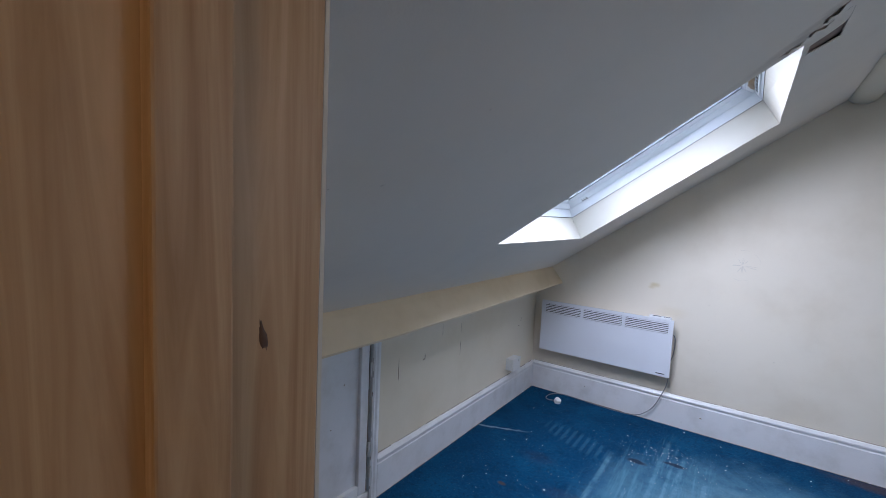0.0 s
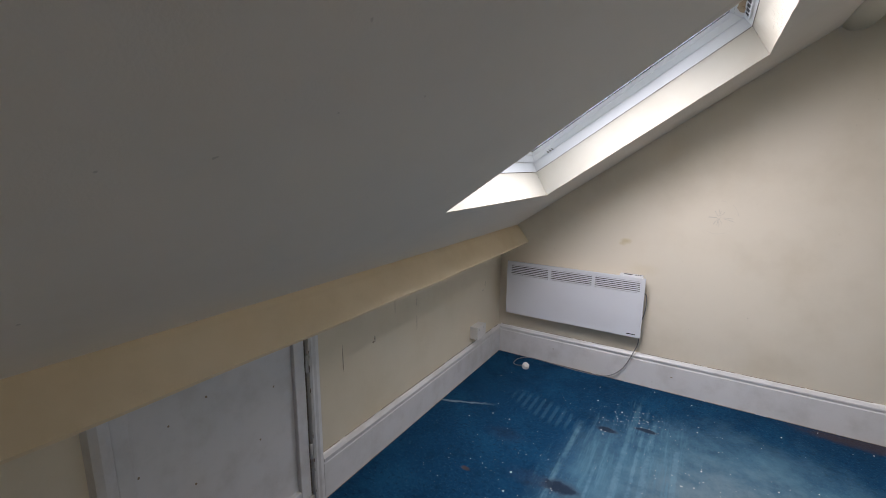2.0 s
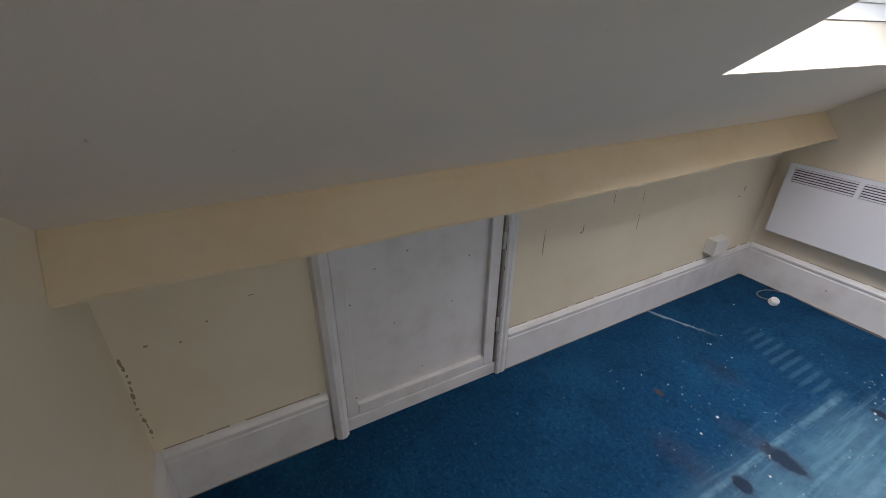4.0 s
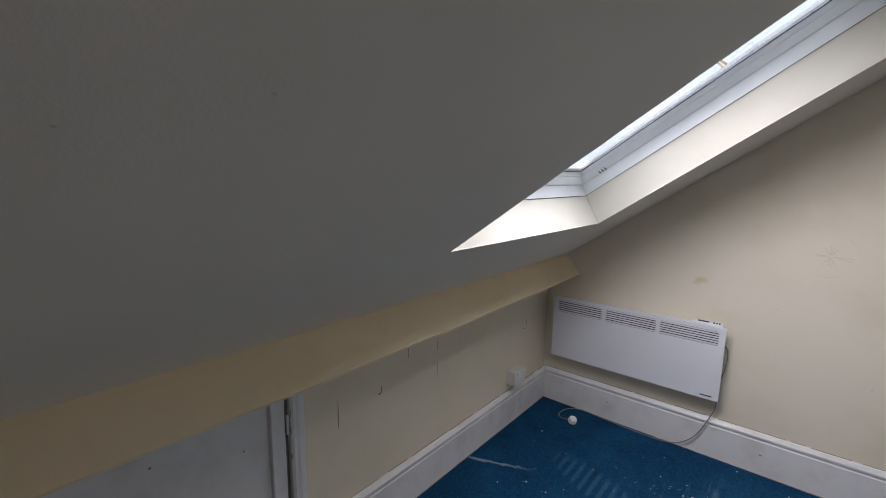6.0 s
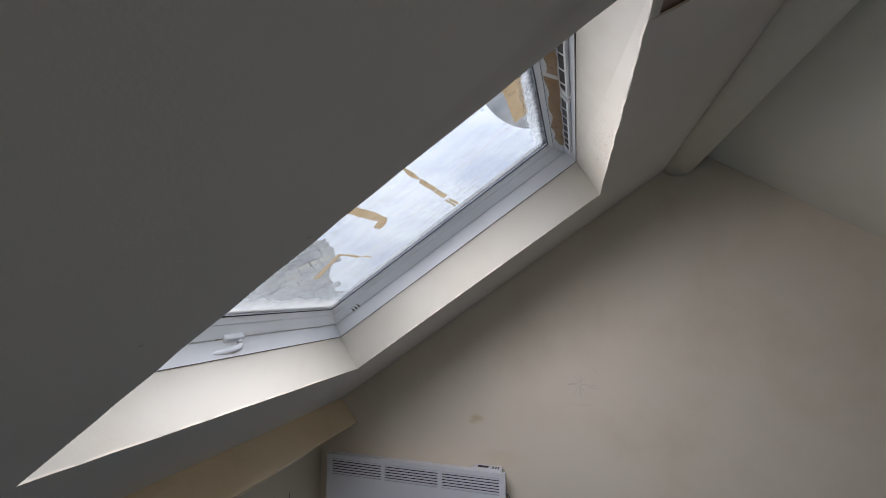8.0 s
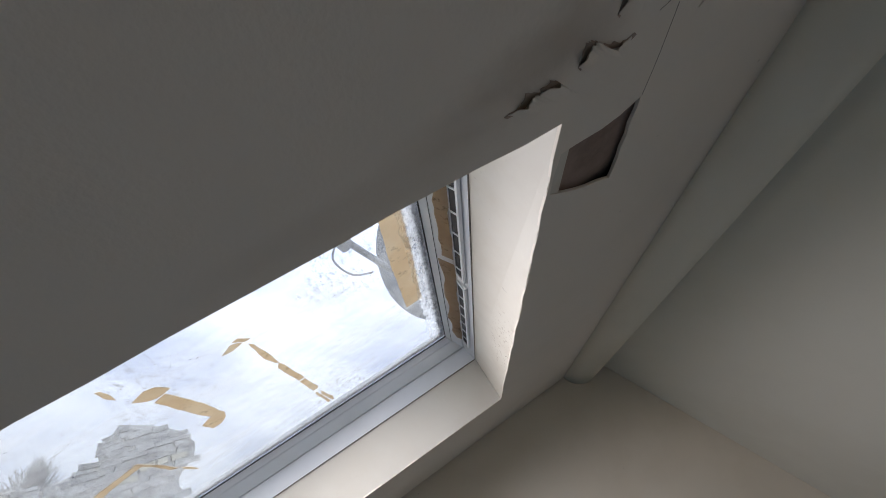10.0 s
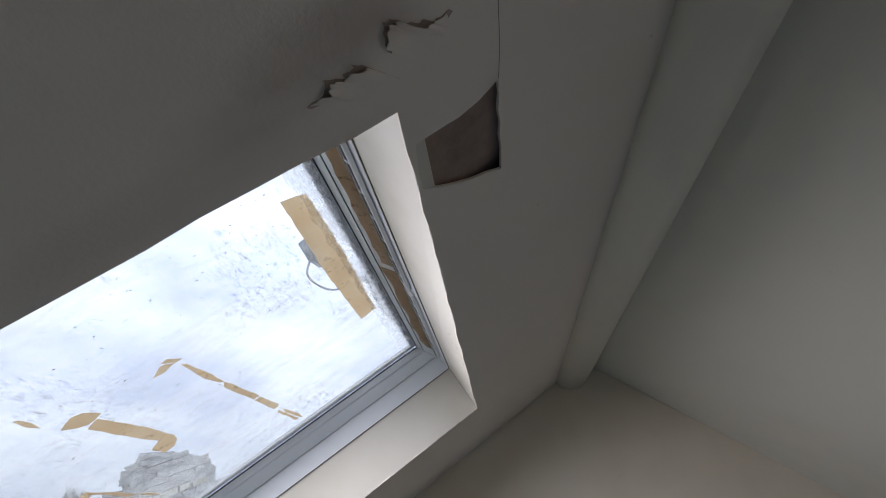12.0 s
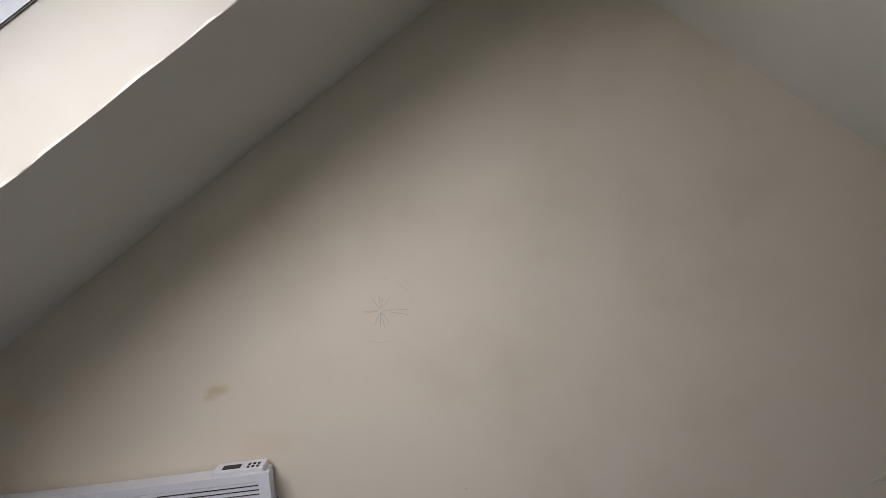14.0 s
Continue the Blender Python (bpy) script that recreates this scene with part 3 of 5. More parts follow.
# east slope: mirrored frame, u up the slope from its eave
PE = math.atan(0.664)
CE, SE = math.cos(PE), math.sin(PE)
ME = Matrix(((-CE, 0, SE, 2.0), (0, -1, 0, 0), (SE, 0, CE, 2.15), (0, 0, 0, 1)))
U_E0 = -(EAST + 0.06 - 2.0) / CE
U_E1 = (2.0 - RIDGE_X) / CE
EW = (-1.45, -0.675, 0.50, 0.94)        # roof window in the east slope: u0, u1, local y0, y1
E3 = (1.75, 2.45)                      # local y of an added, unseen window that holds a fill lamp
thing("ceiling_east", sheet_with_holes([(U_E0, 0), (U_E1, 0), (U_E1, -SOUTH), (U_E0, -SOUTH)],
      [[(EW[0], EW[2]), (EW[1], EW[2]), (EW[1], EW[3]), (EW[0], EW[3])], [(EW[0], E3[0]), (EW[1], E3[0]), (EW[1], E3[1]), (EW[0], E3[1])]], 0.0, 0.014), M_CEIL,
      "white plastered sloping ceiling", "ceiling", "structure", m=ME)
# roof outside: keeps the light out of the roof space
RO = 0.19
thing("roof_west", sheet_with_holes([(U_EAVE - 0.6, SOUTH - 2.2), (U_RIDGE + 0.17, SOUTH - 2.2), (U_RIDGE + 0.17, 0.3), (U_EAVE - 0.6, 0.3)],
      [[(-0.02, WY0 - 0.10), (LU + 0.02, WY0 - 0.10), (LU + 0.02, WY1 - 0.03), (-0.02, WY1 - 0.03)]], RO, RO + 0.02), M_DARK,
      "dark roof covering", "roof", "structure", m=MS)
thing("roof_east", sheet_with_holes([(U_E0 - 0.6, -0.3), (U_E1 + 0.17, -0.3), (U_E1 + 0.17, -SOUTH + 2.2), (U_E0 - 0.6, -SOUTH + 2.2)],
      [[(EW[0], EW[2]), (EW[1], EW[2]), (EW[1], EW[3]), (EW[0], EW[3])], [(EW[0], E3[0]), (EW[1], E3[0]), (EW[1], E3[1]), (EW[0], E3[1])]], RO, RO + 0.02), M_DARK, "dark roof covering", "roof", "structure", m=ME)

# boxed purlin along the foot of the slope


def sagging(profile, y0, y1, n, sag):
    """A long casing with a slight sag between its ends."""
    bm = bmesh.new()
    rows = []
    for i in range(n + 1):
        t = i / n
        dz = -sag * math.sin(math.pi * t) - 0.009 * (1 - t) + 0.0012 * math.sin(t * 29)
        rows.append([bm.verts.new((x, y0 + (y1 - y0) * t, z + dz)) for x, z in profile])
    m = len(profile)
    for r0, r1 in zip(rows, rows[1:]):
        for k in range(m):
            bm.faces.new((r0[k], r0[(k + 1) % m], r1[(k + 1) % m], r1[k]))
    bm.faces.new(rows[0])
    bm.faces.new(rows[-1][::-1])
    return bm


pur = sagging([(-0.01, 1.05), (-0.01, 0.875), (0.198, 0.882), (0.211, 0.888), (0.213, 0.897), (0.132, 0.998), (0.117, 1.014), (0.100, 1.030), (0.080, 1.043), (0.05, 1.05)], SOUTH + 0.001, -0.001, 60, 0.017)
thing("purlin_casing", pur, M_BEAM, "cream painted boxed beam along the foot of the slope", "beam", "structure")
# ridge beam with rounded edges
rb = [(1.8325 - 0.0675 * math.cos(math.pi * k / 16), 2.16 - 0.056 * math.sin(math.pi * k / 16) ** 0.8) for k in range(17)] + [(1.9, 2.3), (1.765, 2.3)]
skew = Matrix.Identity(4)
skew[0][1] = -0.011
thing("ridge_beam", turned(prism(rb, "y", SOUTH + 0.001, -0.001), skew), M_CEIL, "white painted rounded ridge beam", "beam", "structure", smooth=True)


# skirting boards: moulded top
def skirt_profile(h=0.222, t=0.02):
    return [(0, 0), (t, 0), (t, h - 0.045), (t - 0.003, h - 0.04), (t - 0.003, h - 0.032), (t + 0.002, h - 0.028), (t + 0.002, h - 0.018), (t - 0.008, h - 0.004), (0.006, h), (0, h)]


def skirt_x(x0, x1, y, sign):
    return prism([(y + sign * p, z) for p, z in skirt_profile()], "x", x0, x1)


def skirt_y(y0, y1, x, sign, h=0.222):
    return prism([(x + sign * p, z) for p, z in skirt_profile(h)], "y", y0, y1)


CAS = 0.055


def dirt_seam(board, along, a, b, at, sign, h=0.222, seed=1):
    """Grime lodged in the top edge of a skirting board and where it meets the carpet, in uneven lengths."""
    rnd = random.Random(seed)
    for z, deep in ((h + 0.0006, 0.0045), (0.0015, 0.0225)):
        bm = bmesh.new()
        p = a
        while p < b - 0.02:
            q = min(b, p + rnd.uniform(0.05, 0.3))
            w = deep * rnd.uniform(0.6, 1.1) if z > 0.1 else deep
            t = rnd.uniform(0.0008, 0.0026)
            c0, c1 = sorted((at, at + sign * w))
            if along == "x":
                box(bm, p, q, c0, c1, z - 0.001, z + t)
            else:
                box(bm, c0, c1, p, q, z - 0.001, z + t)
            p = q + rnd.uniform(0.0, 0.06)
        part("grime_line", bm, M_SKIRT_DIRT, board, "thin line of grey-brown grime")


board_n = thing("baseboard_north", skirt_x(0.021, EAST, 0, -1), M_GLOSS, "white gloss-painted moulded skirting board", "skirting", "structure")
dirt_seam(board_n, "x", 0.03, EAST - 0.03, 0, -1, seed=2)
board_w = thing("baseboard_west", skirt_y(HY1 + CAS + 0.001, 0, 0, 1, 0.212), M_GLOSS, "white gloss-painted moulded skirting board", "skirting", "structure")
dirt_seam(board_w, "y", HY1 + CAS + 0.003, -0.03, 0, 1, 0.212, 3)
board_e = thing("baseboard_west_end", skirt_y(SOUTH + 0.021, HY0 - CAS - 0.001, 0, 1), M_GLOSS, "white gloss-painted moulded skirting board", "skirting", "structure")
dirt_seam(board_e, "y", SOUTH + 0.025, HY0 - CAS - 0.005, 0, 1, seed=4)
thing("baseboard_south", skirt_x(0.0, DX0 - 0.093, SOUTH, 1), M_GLOSS, "white gloss-painted moulded skirting board", "skirting", "structure")
thing("baseboard_east", skirt_y(SOUTH, -0.021, EAST, -1), M_GLOSS, "white gloss-painted moulded skirting board", "skirting", "structure")


# ---- hatch door in the low wall ----
def hatch():
    h = empty_thing("hatch_door", "white painted panelled hatch door to the eaves, closed", "door", "structure", m=pose(0, 0, 0))
    y0, y1 = HY0 + 0.004, HY1 - 0.012
    part("panel", boxes((-0.025, -0.008, y0 + 0.03, y1 - 0.03, 0.05, HZ)), M_GLOSS, h)
    part("bottom_rail", boxes((-0.03, 0.012, y0 + 0.045, y1 - 0.05, 0.062, 0.112), bevel=0.004), M_GLOSS, h)
    stile = part("hinge_stile", boxes((-0.03, 0.012, y1 - 0.05, y1, 0.062, HZ), bevel=0.004), M_GLOSS, h)
    part("lock_stile", boxes((-0.03, 0.012, y0, y0 + 0.045, 0.062, HZ), bevel=0.004), M_GLOSS, h)
    part("threshold_board", boxes((-0.03, 0.016, HY0, HY1, 0.0, 0.06), bevel=0.003), M_GLOSS, h)
    for z in (0.27, 0.66):
        part("hinge", tube([(0.016, HY1 - 0.006, z - 0.035), (0.016, HY1 - 0.006, z + 0.035)], 0.006), M_GLOSS, stile, "painted-over butt hinge", True)
    # dark fillers paint the shade in the gaps round the hatch
    part("gap", boxes((-0.03, 0.004, HY1 - 0.0115, HY1 - 0.0005, 0.0, HZ)), M_GRIME_SHADE, h, "dark strip that paints the shade of the dirty hinge-side gap")
    part("gap", boxes((-0.03, 0.002, y0 + 0.0455, y1 - 0.0505, 0.0585, 0.0625)), M_GRIME_SHADE, h, "dark strip that paints the shade of the gap over the threshold")
    rc = random.Random(17)
    for k in range(9):
        z = 0.08 + 0.088 * k + rc.uniform(-0.03, 0.03)
        part("paint_chip", turned(blob(HY1 + rc.uniform(0.0, 0.004), z, rc.uniform(0.002, 0.005), rc.uniform(0.006, 0.02), 120 + k), Matrix.Translation((0.0245, 0, 0))), M_GRIME_SHADE, h, "dark chip in the white paint")
    cas = [(0, 0), (0.024, 0), (0.03, 0.008), (0.026, 0.02), (0.03, 0.03), (0.024, 0.05), (0.018, CAS), (0, CAS)]
    part("casing", prism([(x, HY1 + y) for x, y in cas], "z", 0.0, 0.885), M_GLOSS, h, "moulded white architrave")
    rnd = [(0, 0), (0.026, 0), (0.038, -0.014), (0.04, -0.03), (0.03, -0.048), (0, -CAS)]
    part("casing", prism([(x, HY0 + y) for x, y in rnd], "z", 0.0, 0.848), M_GLOSS, h, "rounded white architrave")
    return h


hatch()
# unseen eaves box, its darkness put into the colour
thing("eaves_wall", boxes((-0.6, -0.5, SOUTH, 0, 0, 1.0), (-0.5, -0.1, SOUTH - 0.05, SOUTH, 0, 1.0), (-0.5, -0.1, 0, 0.05, 0, 1.0), (-0.6, -0.1, SOUTH, 0, -0.1, 0.0)), M_DARK, "eaves space, coloured near-black for its shade", "wall", "structure")


# ---- roof window in the west slope ----
FU0, FU1, FY0, FY1 = 0.029, 1.150, WY0 - 0.075, -0.600     # line where frame meets plaster
D0 = 0.138
GLASS_D = 0.2365


def ring_at(i):
    """The frame's outline moved inwards by i; the head sits closer to the plaster than the other sides."""
    top = i - 0.009 if i > 0.015 else i * 0.5
    return FU0 + i, FU1 - top, FY0 + i, FY1 - i


def mitred(side, profile, bm=None):
    """One side of a mitred frame: a closed profile of (inset, depth) between its two corners."""
    bm = bm or bmesh.new()
    ends = ([], [])
    for i, d in profile:
        u0, u1, y0, y1 = ring_at(i)
        a, b = {"north": ((u0, y1), (u1, y1)), "south": ((u0, y0), (u1, y0)), "sill": ((u0, y0), (u0, y1)), "head": ((u1, y0), (u1, y1))}[side]
        ends[0].append(bm.verts.new((*a, d)))
        ends[1].append(bm.verts.new((*b, d)))
    n = len(profile)
    for k in range(n):
        bm.faces.new((ends[0][k], ends[0][(k + 1) % n], ends[1][(k + 1) % n], ends[1][k]))
    bm.faces.new(ends[0])
    bm.faces.new(ends[1][::-1])
    return bm


SIDES = ("north", "south", "sill", "head")
SASH_LIP, SASH_IN = (0.0215, 0.186), (0.042, 0.2150)


def roof_window():
    w = empty_thing("window_1", "white plastic roof window with dirty glass and brown tape", "window", "structure", m=MS)

    def skirted(a, b, c, d, nrm):
        bm = bmesh.new()
        vs = [bm.verts.new(p) for p in (a, b, c, d)]
        f = bm.faces.new(vs)
        r = bmesh.ops.extrude_face_region(bm, geom=[f])
        bmesh.ops.translate(bm, verts=[g for g in r["geom"] if isinstance(g, bmesh.types.BMVert)], vec=nrm)
        return bm

    e = 0.0005
    part("reveal", skirted((0, WY1 + e, 0.001), (LU, WY1 + e, 0.001), (FU1, FY1, D0), (FU0, FY1, D0), (0, 0.02, 0)), M_REVEAL, w, "white painted plaster reveal")
    part("reveal", skirted((0, WY0 - 0.014, 0.001), (LU + 0.014, WY0 - 0.014, 0.001), (FU1, FY0, D0), (FU0, FY0, D0), (0, -0.02, 0)), M_REVEAL, w, "white painted plaster reveal")
    part("reveal", skirted((-e, WY0, 0.001), (-e, WY1, 0.001), (FU0, FY1, D0), (FU0, FY0, D0), (-0.02, 0, 0)), M_REVEAL, w, "white painted plaster reveal")
    part("reveal", skirted((LU + 0.014 + e, WY0, 0.001), (LU + e, WY1, 0.001), (FU1 + e, FY1, D0), (FU1 + e, FY0, D0), (0.02, 0, 0)), M_MOULD, w, "mould-spotted white plaster reveal")
    for side in SIDES:
        name = {"sill": "sill", "head": "head"}.get(side, "side")
        part("frame_" + name, mitred(side, [(0.001, D0), (0.003, D0 - 0.001), (0.0185, 0.183), (0.0185, 0.262), (-0.03, 0.262), (-0.03, D0 + 0.003)]), M_UPVC, w)
        part("sash_" + name, mitred(side, [SASH_LIP, (0.0228, 0.1852), (0.0255, 0.1885), (0.0405, 0.2115), SASH_IN, (0.042, 0.262), (0.0215, 0.262)]), M_UPVC, w)
        part("glazing_bead", mitred(side, [(0.0437, 0.2165), (0.0447, 0.2160), (0.0520, 0.2320), (0.0526, 0.2350), (0.0437, 0.2350)]), M_UPVC, w)
        part("gasket", mitred(side, [(0.0527, 0.2330), (0.0544, 0.2337), (0.0544, 0.2362), (0.0527, 0.2362)]), M_GASKET_GAP, w, "black rubber glazing seal")
        part("seam", mitred(side, [(0.0422, 0.2180), (0.0435, 0.2180), (0.0435, 0.2350), (0.0422, 0.2350)]), M_GASKET_GAP, w, "dark seam beside the glazing bead")
        # black filler paints the shade in the gap beside the sash
        part("seam", mitred(side, [(0.0187, 0.1920), (0.0213, 0.1920), (0.0213, 0.2350), (0.0187, 0.2350)]), M_GASKET_GAP, w, "black strip that paints shade between frame and sash")
        # shadow line between plaster and frame, painted as a dark strip
        part("seam", mitred(side, [(-0.0012, D0 - 0.0025), (0.0012, D0 - 0.0030), (0.0012, D0 + 0.002), (-0.0012, D0 + 0.002)]), M_GRIME_SHADE, w, "dark strip that paints the shadow line round the frame")
        part("spacer", mitred(side, [(0.0527, 0.2412), (0.069, 0.2412), (0.070, 0.2425), (0.070, 0.250), (0.0527, 0.250)]), M_SPACER, w, "pale spacer strip behind the glass edge")
    u0, u1, y0, y1 = ring_at(0.0527)
    pane = part("pane", boxes((u0, u1, y0, y1, GLASS_D, GLASS_D + 0.004)), M_GLASS, w, "dirty glass")
    pane.visible_shadow = False
    return w


WIN = roof_window()


# ---- panel heater on the gable wall ----
def heater():
    x0, x1, z0, z1, yf = 0.09, 1.025, 0.352, 0.748, -0.085
    h = empty_thing("panel_heater", "white electric panel heater hung on the gable wall", "heater", m=pose(0, 0, 0))
    body = boxes((x0 + 0.012, x1 - 0.012, yf + 0.014, -0.012, z0 + 0.012, z1 - 0.012), bevel=0.006)
    part("body", body, M_HEATER, h)
    # front panel: frame around three louvre fields
    w = x1 - x0
    gz0, gz1 = z1 - 0.098, z1 - 0.022
    fields = []
    e0, gap = x0 + 0.03, 0.02
    fw = (w - 0.06 - 2 * gap) / 3
    for i in range(3):
        fields.append((e0 + i * (fw + gap), e0 + i * (fw + gap) + fw))
    strips = [(x0, x1, yf, yf + 0.012, z0, gz0), (x0, x1, yf, yf + 0.012, gz1, z1), (x0, fields[0][0], yf, yf + 0.012, gz0, gz1), (fields[2][1], x1, yf, yf + 0.012, gz0, gz1),
              (fields[0][1], fields[1][0], yf, yf + 0.012, gz0, gz1), (fields[1][1], fields[2][0], yf, yf + 0.012, gz0, gz1)]
    part("front_panel", boxes(*strips), M_HEATER, h)
    part("grille_backing", boxes((x0 + 0.02, x1 - 0.02, yf + 0.0125, yf + 0.0138, gz0 - 0.005, gz1 + 0.005)), M_GRILLE, h, "dark inside behind the louvres")
    for a, b in fields:
        for k in range(6):
            z = gz0 + 0.0035 + k * (gz1 - gz0) / 6
            part("louvre", boxes((a, b, yf + 0.0005, yf + 0.0035, z, z + 0.0074)), M_HEATER, h)
    control = part("control_box", boxes((x1 - 0.16, x1 - 0.02, yf + 0.02, -0.02, z1 - 0.012, z1 + 0.009), bevel=0.004), M_HEATER, h, "white thermostat control on the top edge")
    return h, control


HEATER, CONTROL = heater()


# ---- window furniture, tape, vent ----
def flat_poly(pts, d0, d1, bm=None):
    return prism(pts, "z", d0, d1, bm)


TD0, TD1 = GLASS_D - 0.0016, GLASS_D - 0.0003
for pts in (
        # torn strip and its wedge-shaped head
        [(0.6788, -1.2350), (0.7030, -1.2517), (0.7115, -1.2478), (0.7198, -1.2396), (0.6987, -1.2323)], [(0.7090, -1.2566), (0.7204, -1.2595), (0.7341, -1.2383), (0.7236, -1.2387), (0.7163, -1.2483)],
        [(0.7241, -1.2246), (0.7296, -1.2149), (0.7319, -1.1624), (0.7303, -1.0997), (0.7247, -1.1056), (0.7182, -1.1486)], [(0.7291, -1.0976), (0.7334, -1.0752), (0.7371, -0.9665), (0.7227, -0.9671), (0.7191, -1.0790)],
        [(0.7359, -0.9584), (0.7405, -0.8765), (0.7344, -0.8655), (0.7228, -0.8671), (0.7215, -0.9581)], [(0.7356, -0.8362), (0.7430, -0.7565), (0.7383, -0.7248), (0.7334, -0.7533), (0.7282, -0.8141)],
        [(0.7262, -0.8473), (0.7286, -0.7937), (0.7301, -0.7380), (0.7222, -0.7351), (0.7201, -0.8379)],
        # wide hooked strip
        [(0.5308, -1.2510), (0.5579, -1.2637), (0.5730, -1.2580), (0.5826, -1.2318), (0.5671, -1.2253), (0.5547, -1.2243), (0.5416, -1.2327)], [(0.5689, -1.2230), (0.5738, -1.1702), (0.5781, -1.1034), (0.5756, -1.0580), (0.5551, -1.0491), (0.5495, -1.1072), (0.5447, -1.2141)],
        [(0.5751, -1.0570), (0.5777, -1.0353), (0.5693, -1.0145), (0.5503, -0.9963), (0.5290, -0.9950), (0.5285, -1.0339), (0.5413, -1.0420), (0.5551, -1.0485)],
        # broad strip near the top of the glass
        [(1.0294, -1.4341), (1.0701, -1.4237), (1.0716, -1.2310), (1.0635, -1.0020), (1.0511, -0.9960), (1.0222, -0.9940), (1.0209, -1.2115)],
        [(0.5280, -1.3295), (0.5326, -1.3247), (0.5328, -1.3053), (0.5272, -1.2840), (0.5232, -1.3034)],
        [(0.3854, -1.0386), (0.3974, -1.0229), (0.3364, -1.0083), (0.2730, -0.9878), (0.2703, -1.0136)], [(0.3886, -1.0446), (0.3962, -1.0407), (0.4020, -0.9710), (0.4024, -0.9108), (0.3932, -0.9258), (0.3944, -1.0008)],
        [(0.4039, -0.9055), (0.4106, -0.8756), (0.4081, -0.8401), (0.4032, -0.8653)]):
    part("tape_strip", flat_poly(rough_loop(pts, 0.012, 0.0013, len(pts)), TD0, TD1), M_TAPE, WIN, "brown parcel tape on the glass")


def film():
    m = Mat("crumpled_clear_film", 0.25)
    t = m.t
    tr = t.nodes.new("ShaderNodeBsdfTransparent")
    tl = t.nodes.new("ShaderNodeBsdfTranslucent")
    tl.inputs["Color"].default_value = (0.92, 0.92, 0.92, 1)
    m.color((0.7, 0.7, 0.69))
    mx, m2 = t.nodes.new("ShaderNodeMixShader"), t.nodes.new("ShaderNodeMixShader")
    m2.inputs[0].default_value = 0.85
    m.link(m.b.outputs[0], m2.inputs[1])
    m.link(tl.outputs[0], m2.inputs[2])
    m.link(m.math("MULTIPLY", m.mask(m.noise(26, 6, 0.8, m.mapped((2.2, 0.7, 1))), 0.3, 0.66), 0.75), mx.inputs[0])
    m.link(tr.outputs[0], mx.inputs[1])
    m.link(m2.outputs[0], mx.inputs[2])
    m.link(mx.outputs[0], t.nodes["Material Output"].inputs["Surface"])
    return m.m


def film_strip():
    rnd = random.Random(9)
    bm = bmesh.new()
    rows = []
    for i in range(40):
        y = -1.653 + i * 0.0239
        rows.append([bm.verts.new((u + rnd.uniform(-0.004, 0.004), y, GLASS_D - 0.003 + rnd.uniform(-0.0025, 0.0012))) for u in (1.057, 1.070, 1.085, 1.099)])
    for a, b in zip(rows, rows[1:]):
        for k in range(3):
            bm.faces.new((a[k], a[k + 1], b[k + 1], b[k]))
    bm.normal_update()
    bmesh.ops.solidify(bm, geom=bm.faces[:], thickness=0.0006)
    return bm


part("sealing_film", film_strip(), film(), WIN, "crumpled clear tape along the top of the glass")
# tan tape on the sloping face of the top sash rail, torn in two lengths


def sash_tape(pts):
    bm = flat_poly(rough_loop(pts, 0.02, 0.0016, 4), 0, 0.001)
    lip = ring_at(0.0228)[1]
    for v in bm.verts:
        v.co.z += 0.1852 - 0.0028 + (lip - v.co.x) * 1.5
    return bm


part("tape_strip", sash_tape([(1.121, -1.68), (1.1365, -1.68), (1.1365, -1.185), (1.122, -1.19)]), M_TAPE, WIN, "brown parcel tape on the sash")
part("tape_strip", sash_tape([(1.1165, -1.172), (1.1365, -1.165), (1.1365, -0.70), (1.127, -0.70), (1.119, -0.745), (1.122, -0.80), (1.1165, -0.84), (1.122, -0.93), (1.117, -1.0), (1.121, -1.07)]), M_TAPE, WIN, "torn brown parcel tape on the sash")


def vent():
    """Slotted ventilation strip on the head of the frame, in two lengths."""
    u = FU1 - 0.0058
    for y0, y1, step in ((-1.70, -1.135, 0.066), (-1.085, -0.70, 0.056)):
        # slots are not cut through: black behind the bars paints their shade
        part("vent_backing", boxes((u - 0.005, u + 0.001, y0, y1, 0.156, 0.1795)), M_GASKET_GAP, WIN, "black strip that paints the shade in the vent slots")
        rail = part("vent_strip", boxes((u - 0.007, u, y0 - 0.01, y1 + 0.01, 0.1505, 0.157), (u - 0.007, u, y0 - 0.01, y1 + 0.01, 0.1795, 0.1815), (u - 0.007, u, y0 - 0.01, y0, 0.157, 0.1795), (u - 0.007, u, y1, y1 + 0.01, 0.157, 0.1795)), M_UPVC, WIN)
        y = y0 + step
        while y < y1 - 0.02:
            bar = boxes((u - 0.0068, u - 0.001, y, y + 0.004, 0.157, 0.1795))
            for v in bar.verts:
                v.co.y += (v.co.z - 0.164) * 0.55
            part("vent_bar", bar, M_UPVC, rail)
            y += step


vent()


def handle():
    plate = part("handle_plate", boxes((0.036, 0.060, -1.195, -1.125, 0.176, 0.196), bevel=0.005), M_UPVC, WIN)
    bm = tube(spline([(0.048, -1.140, 0.184), (0.046, -1.142, 0.163), (0.043, -1.155, 0.156), (0.036, -1.195, 0.154), (0.027, -1.255, 0.156)], 6), 0.0085, 10)
    part("handle_lever", bm, M_UPVC, plate, "white lever handle", True)
    # the shadow beside the handle, painted as a brown block
    part("handle_shadow_plate", boxes((0.037, 0.052, -1.222, -1.197, 0.184, 0.199), bevel=0.001), M_MARK, WIN, "brown patch that paints the handle shadow")


handle()
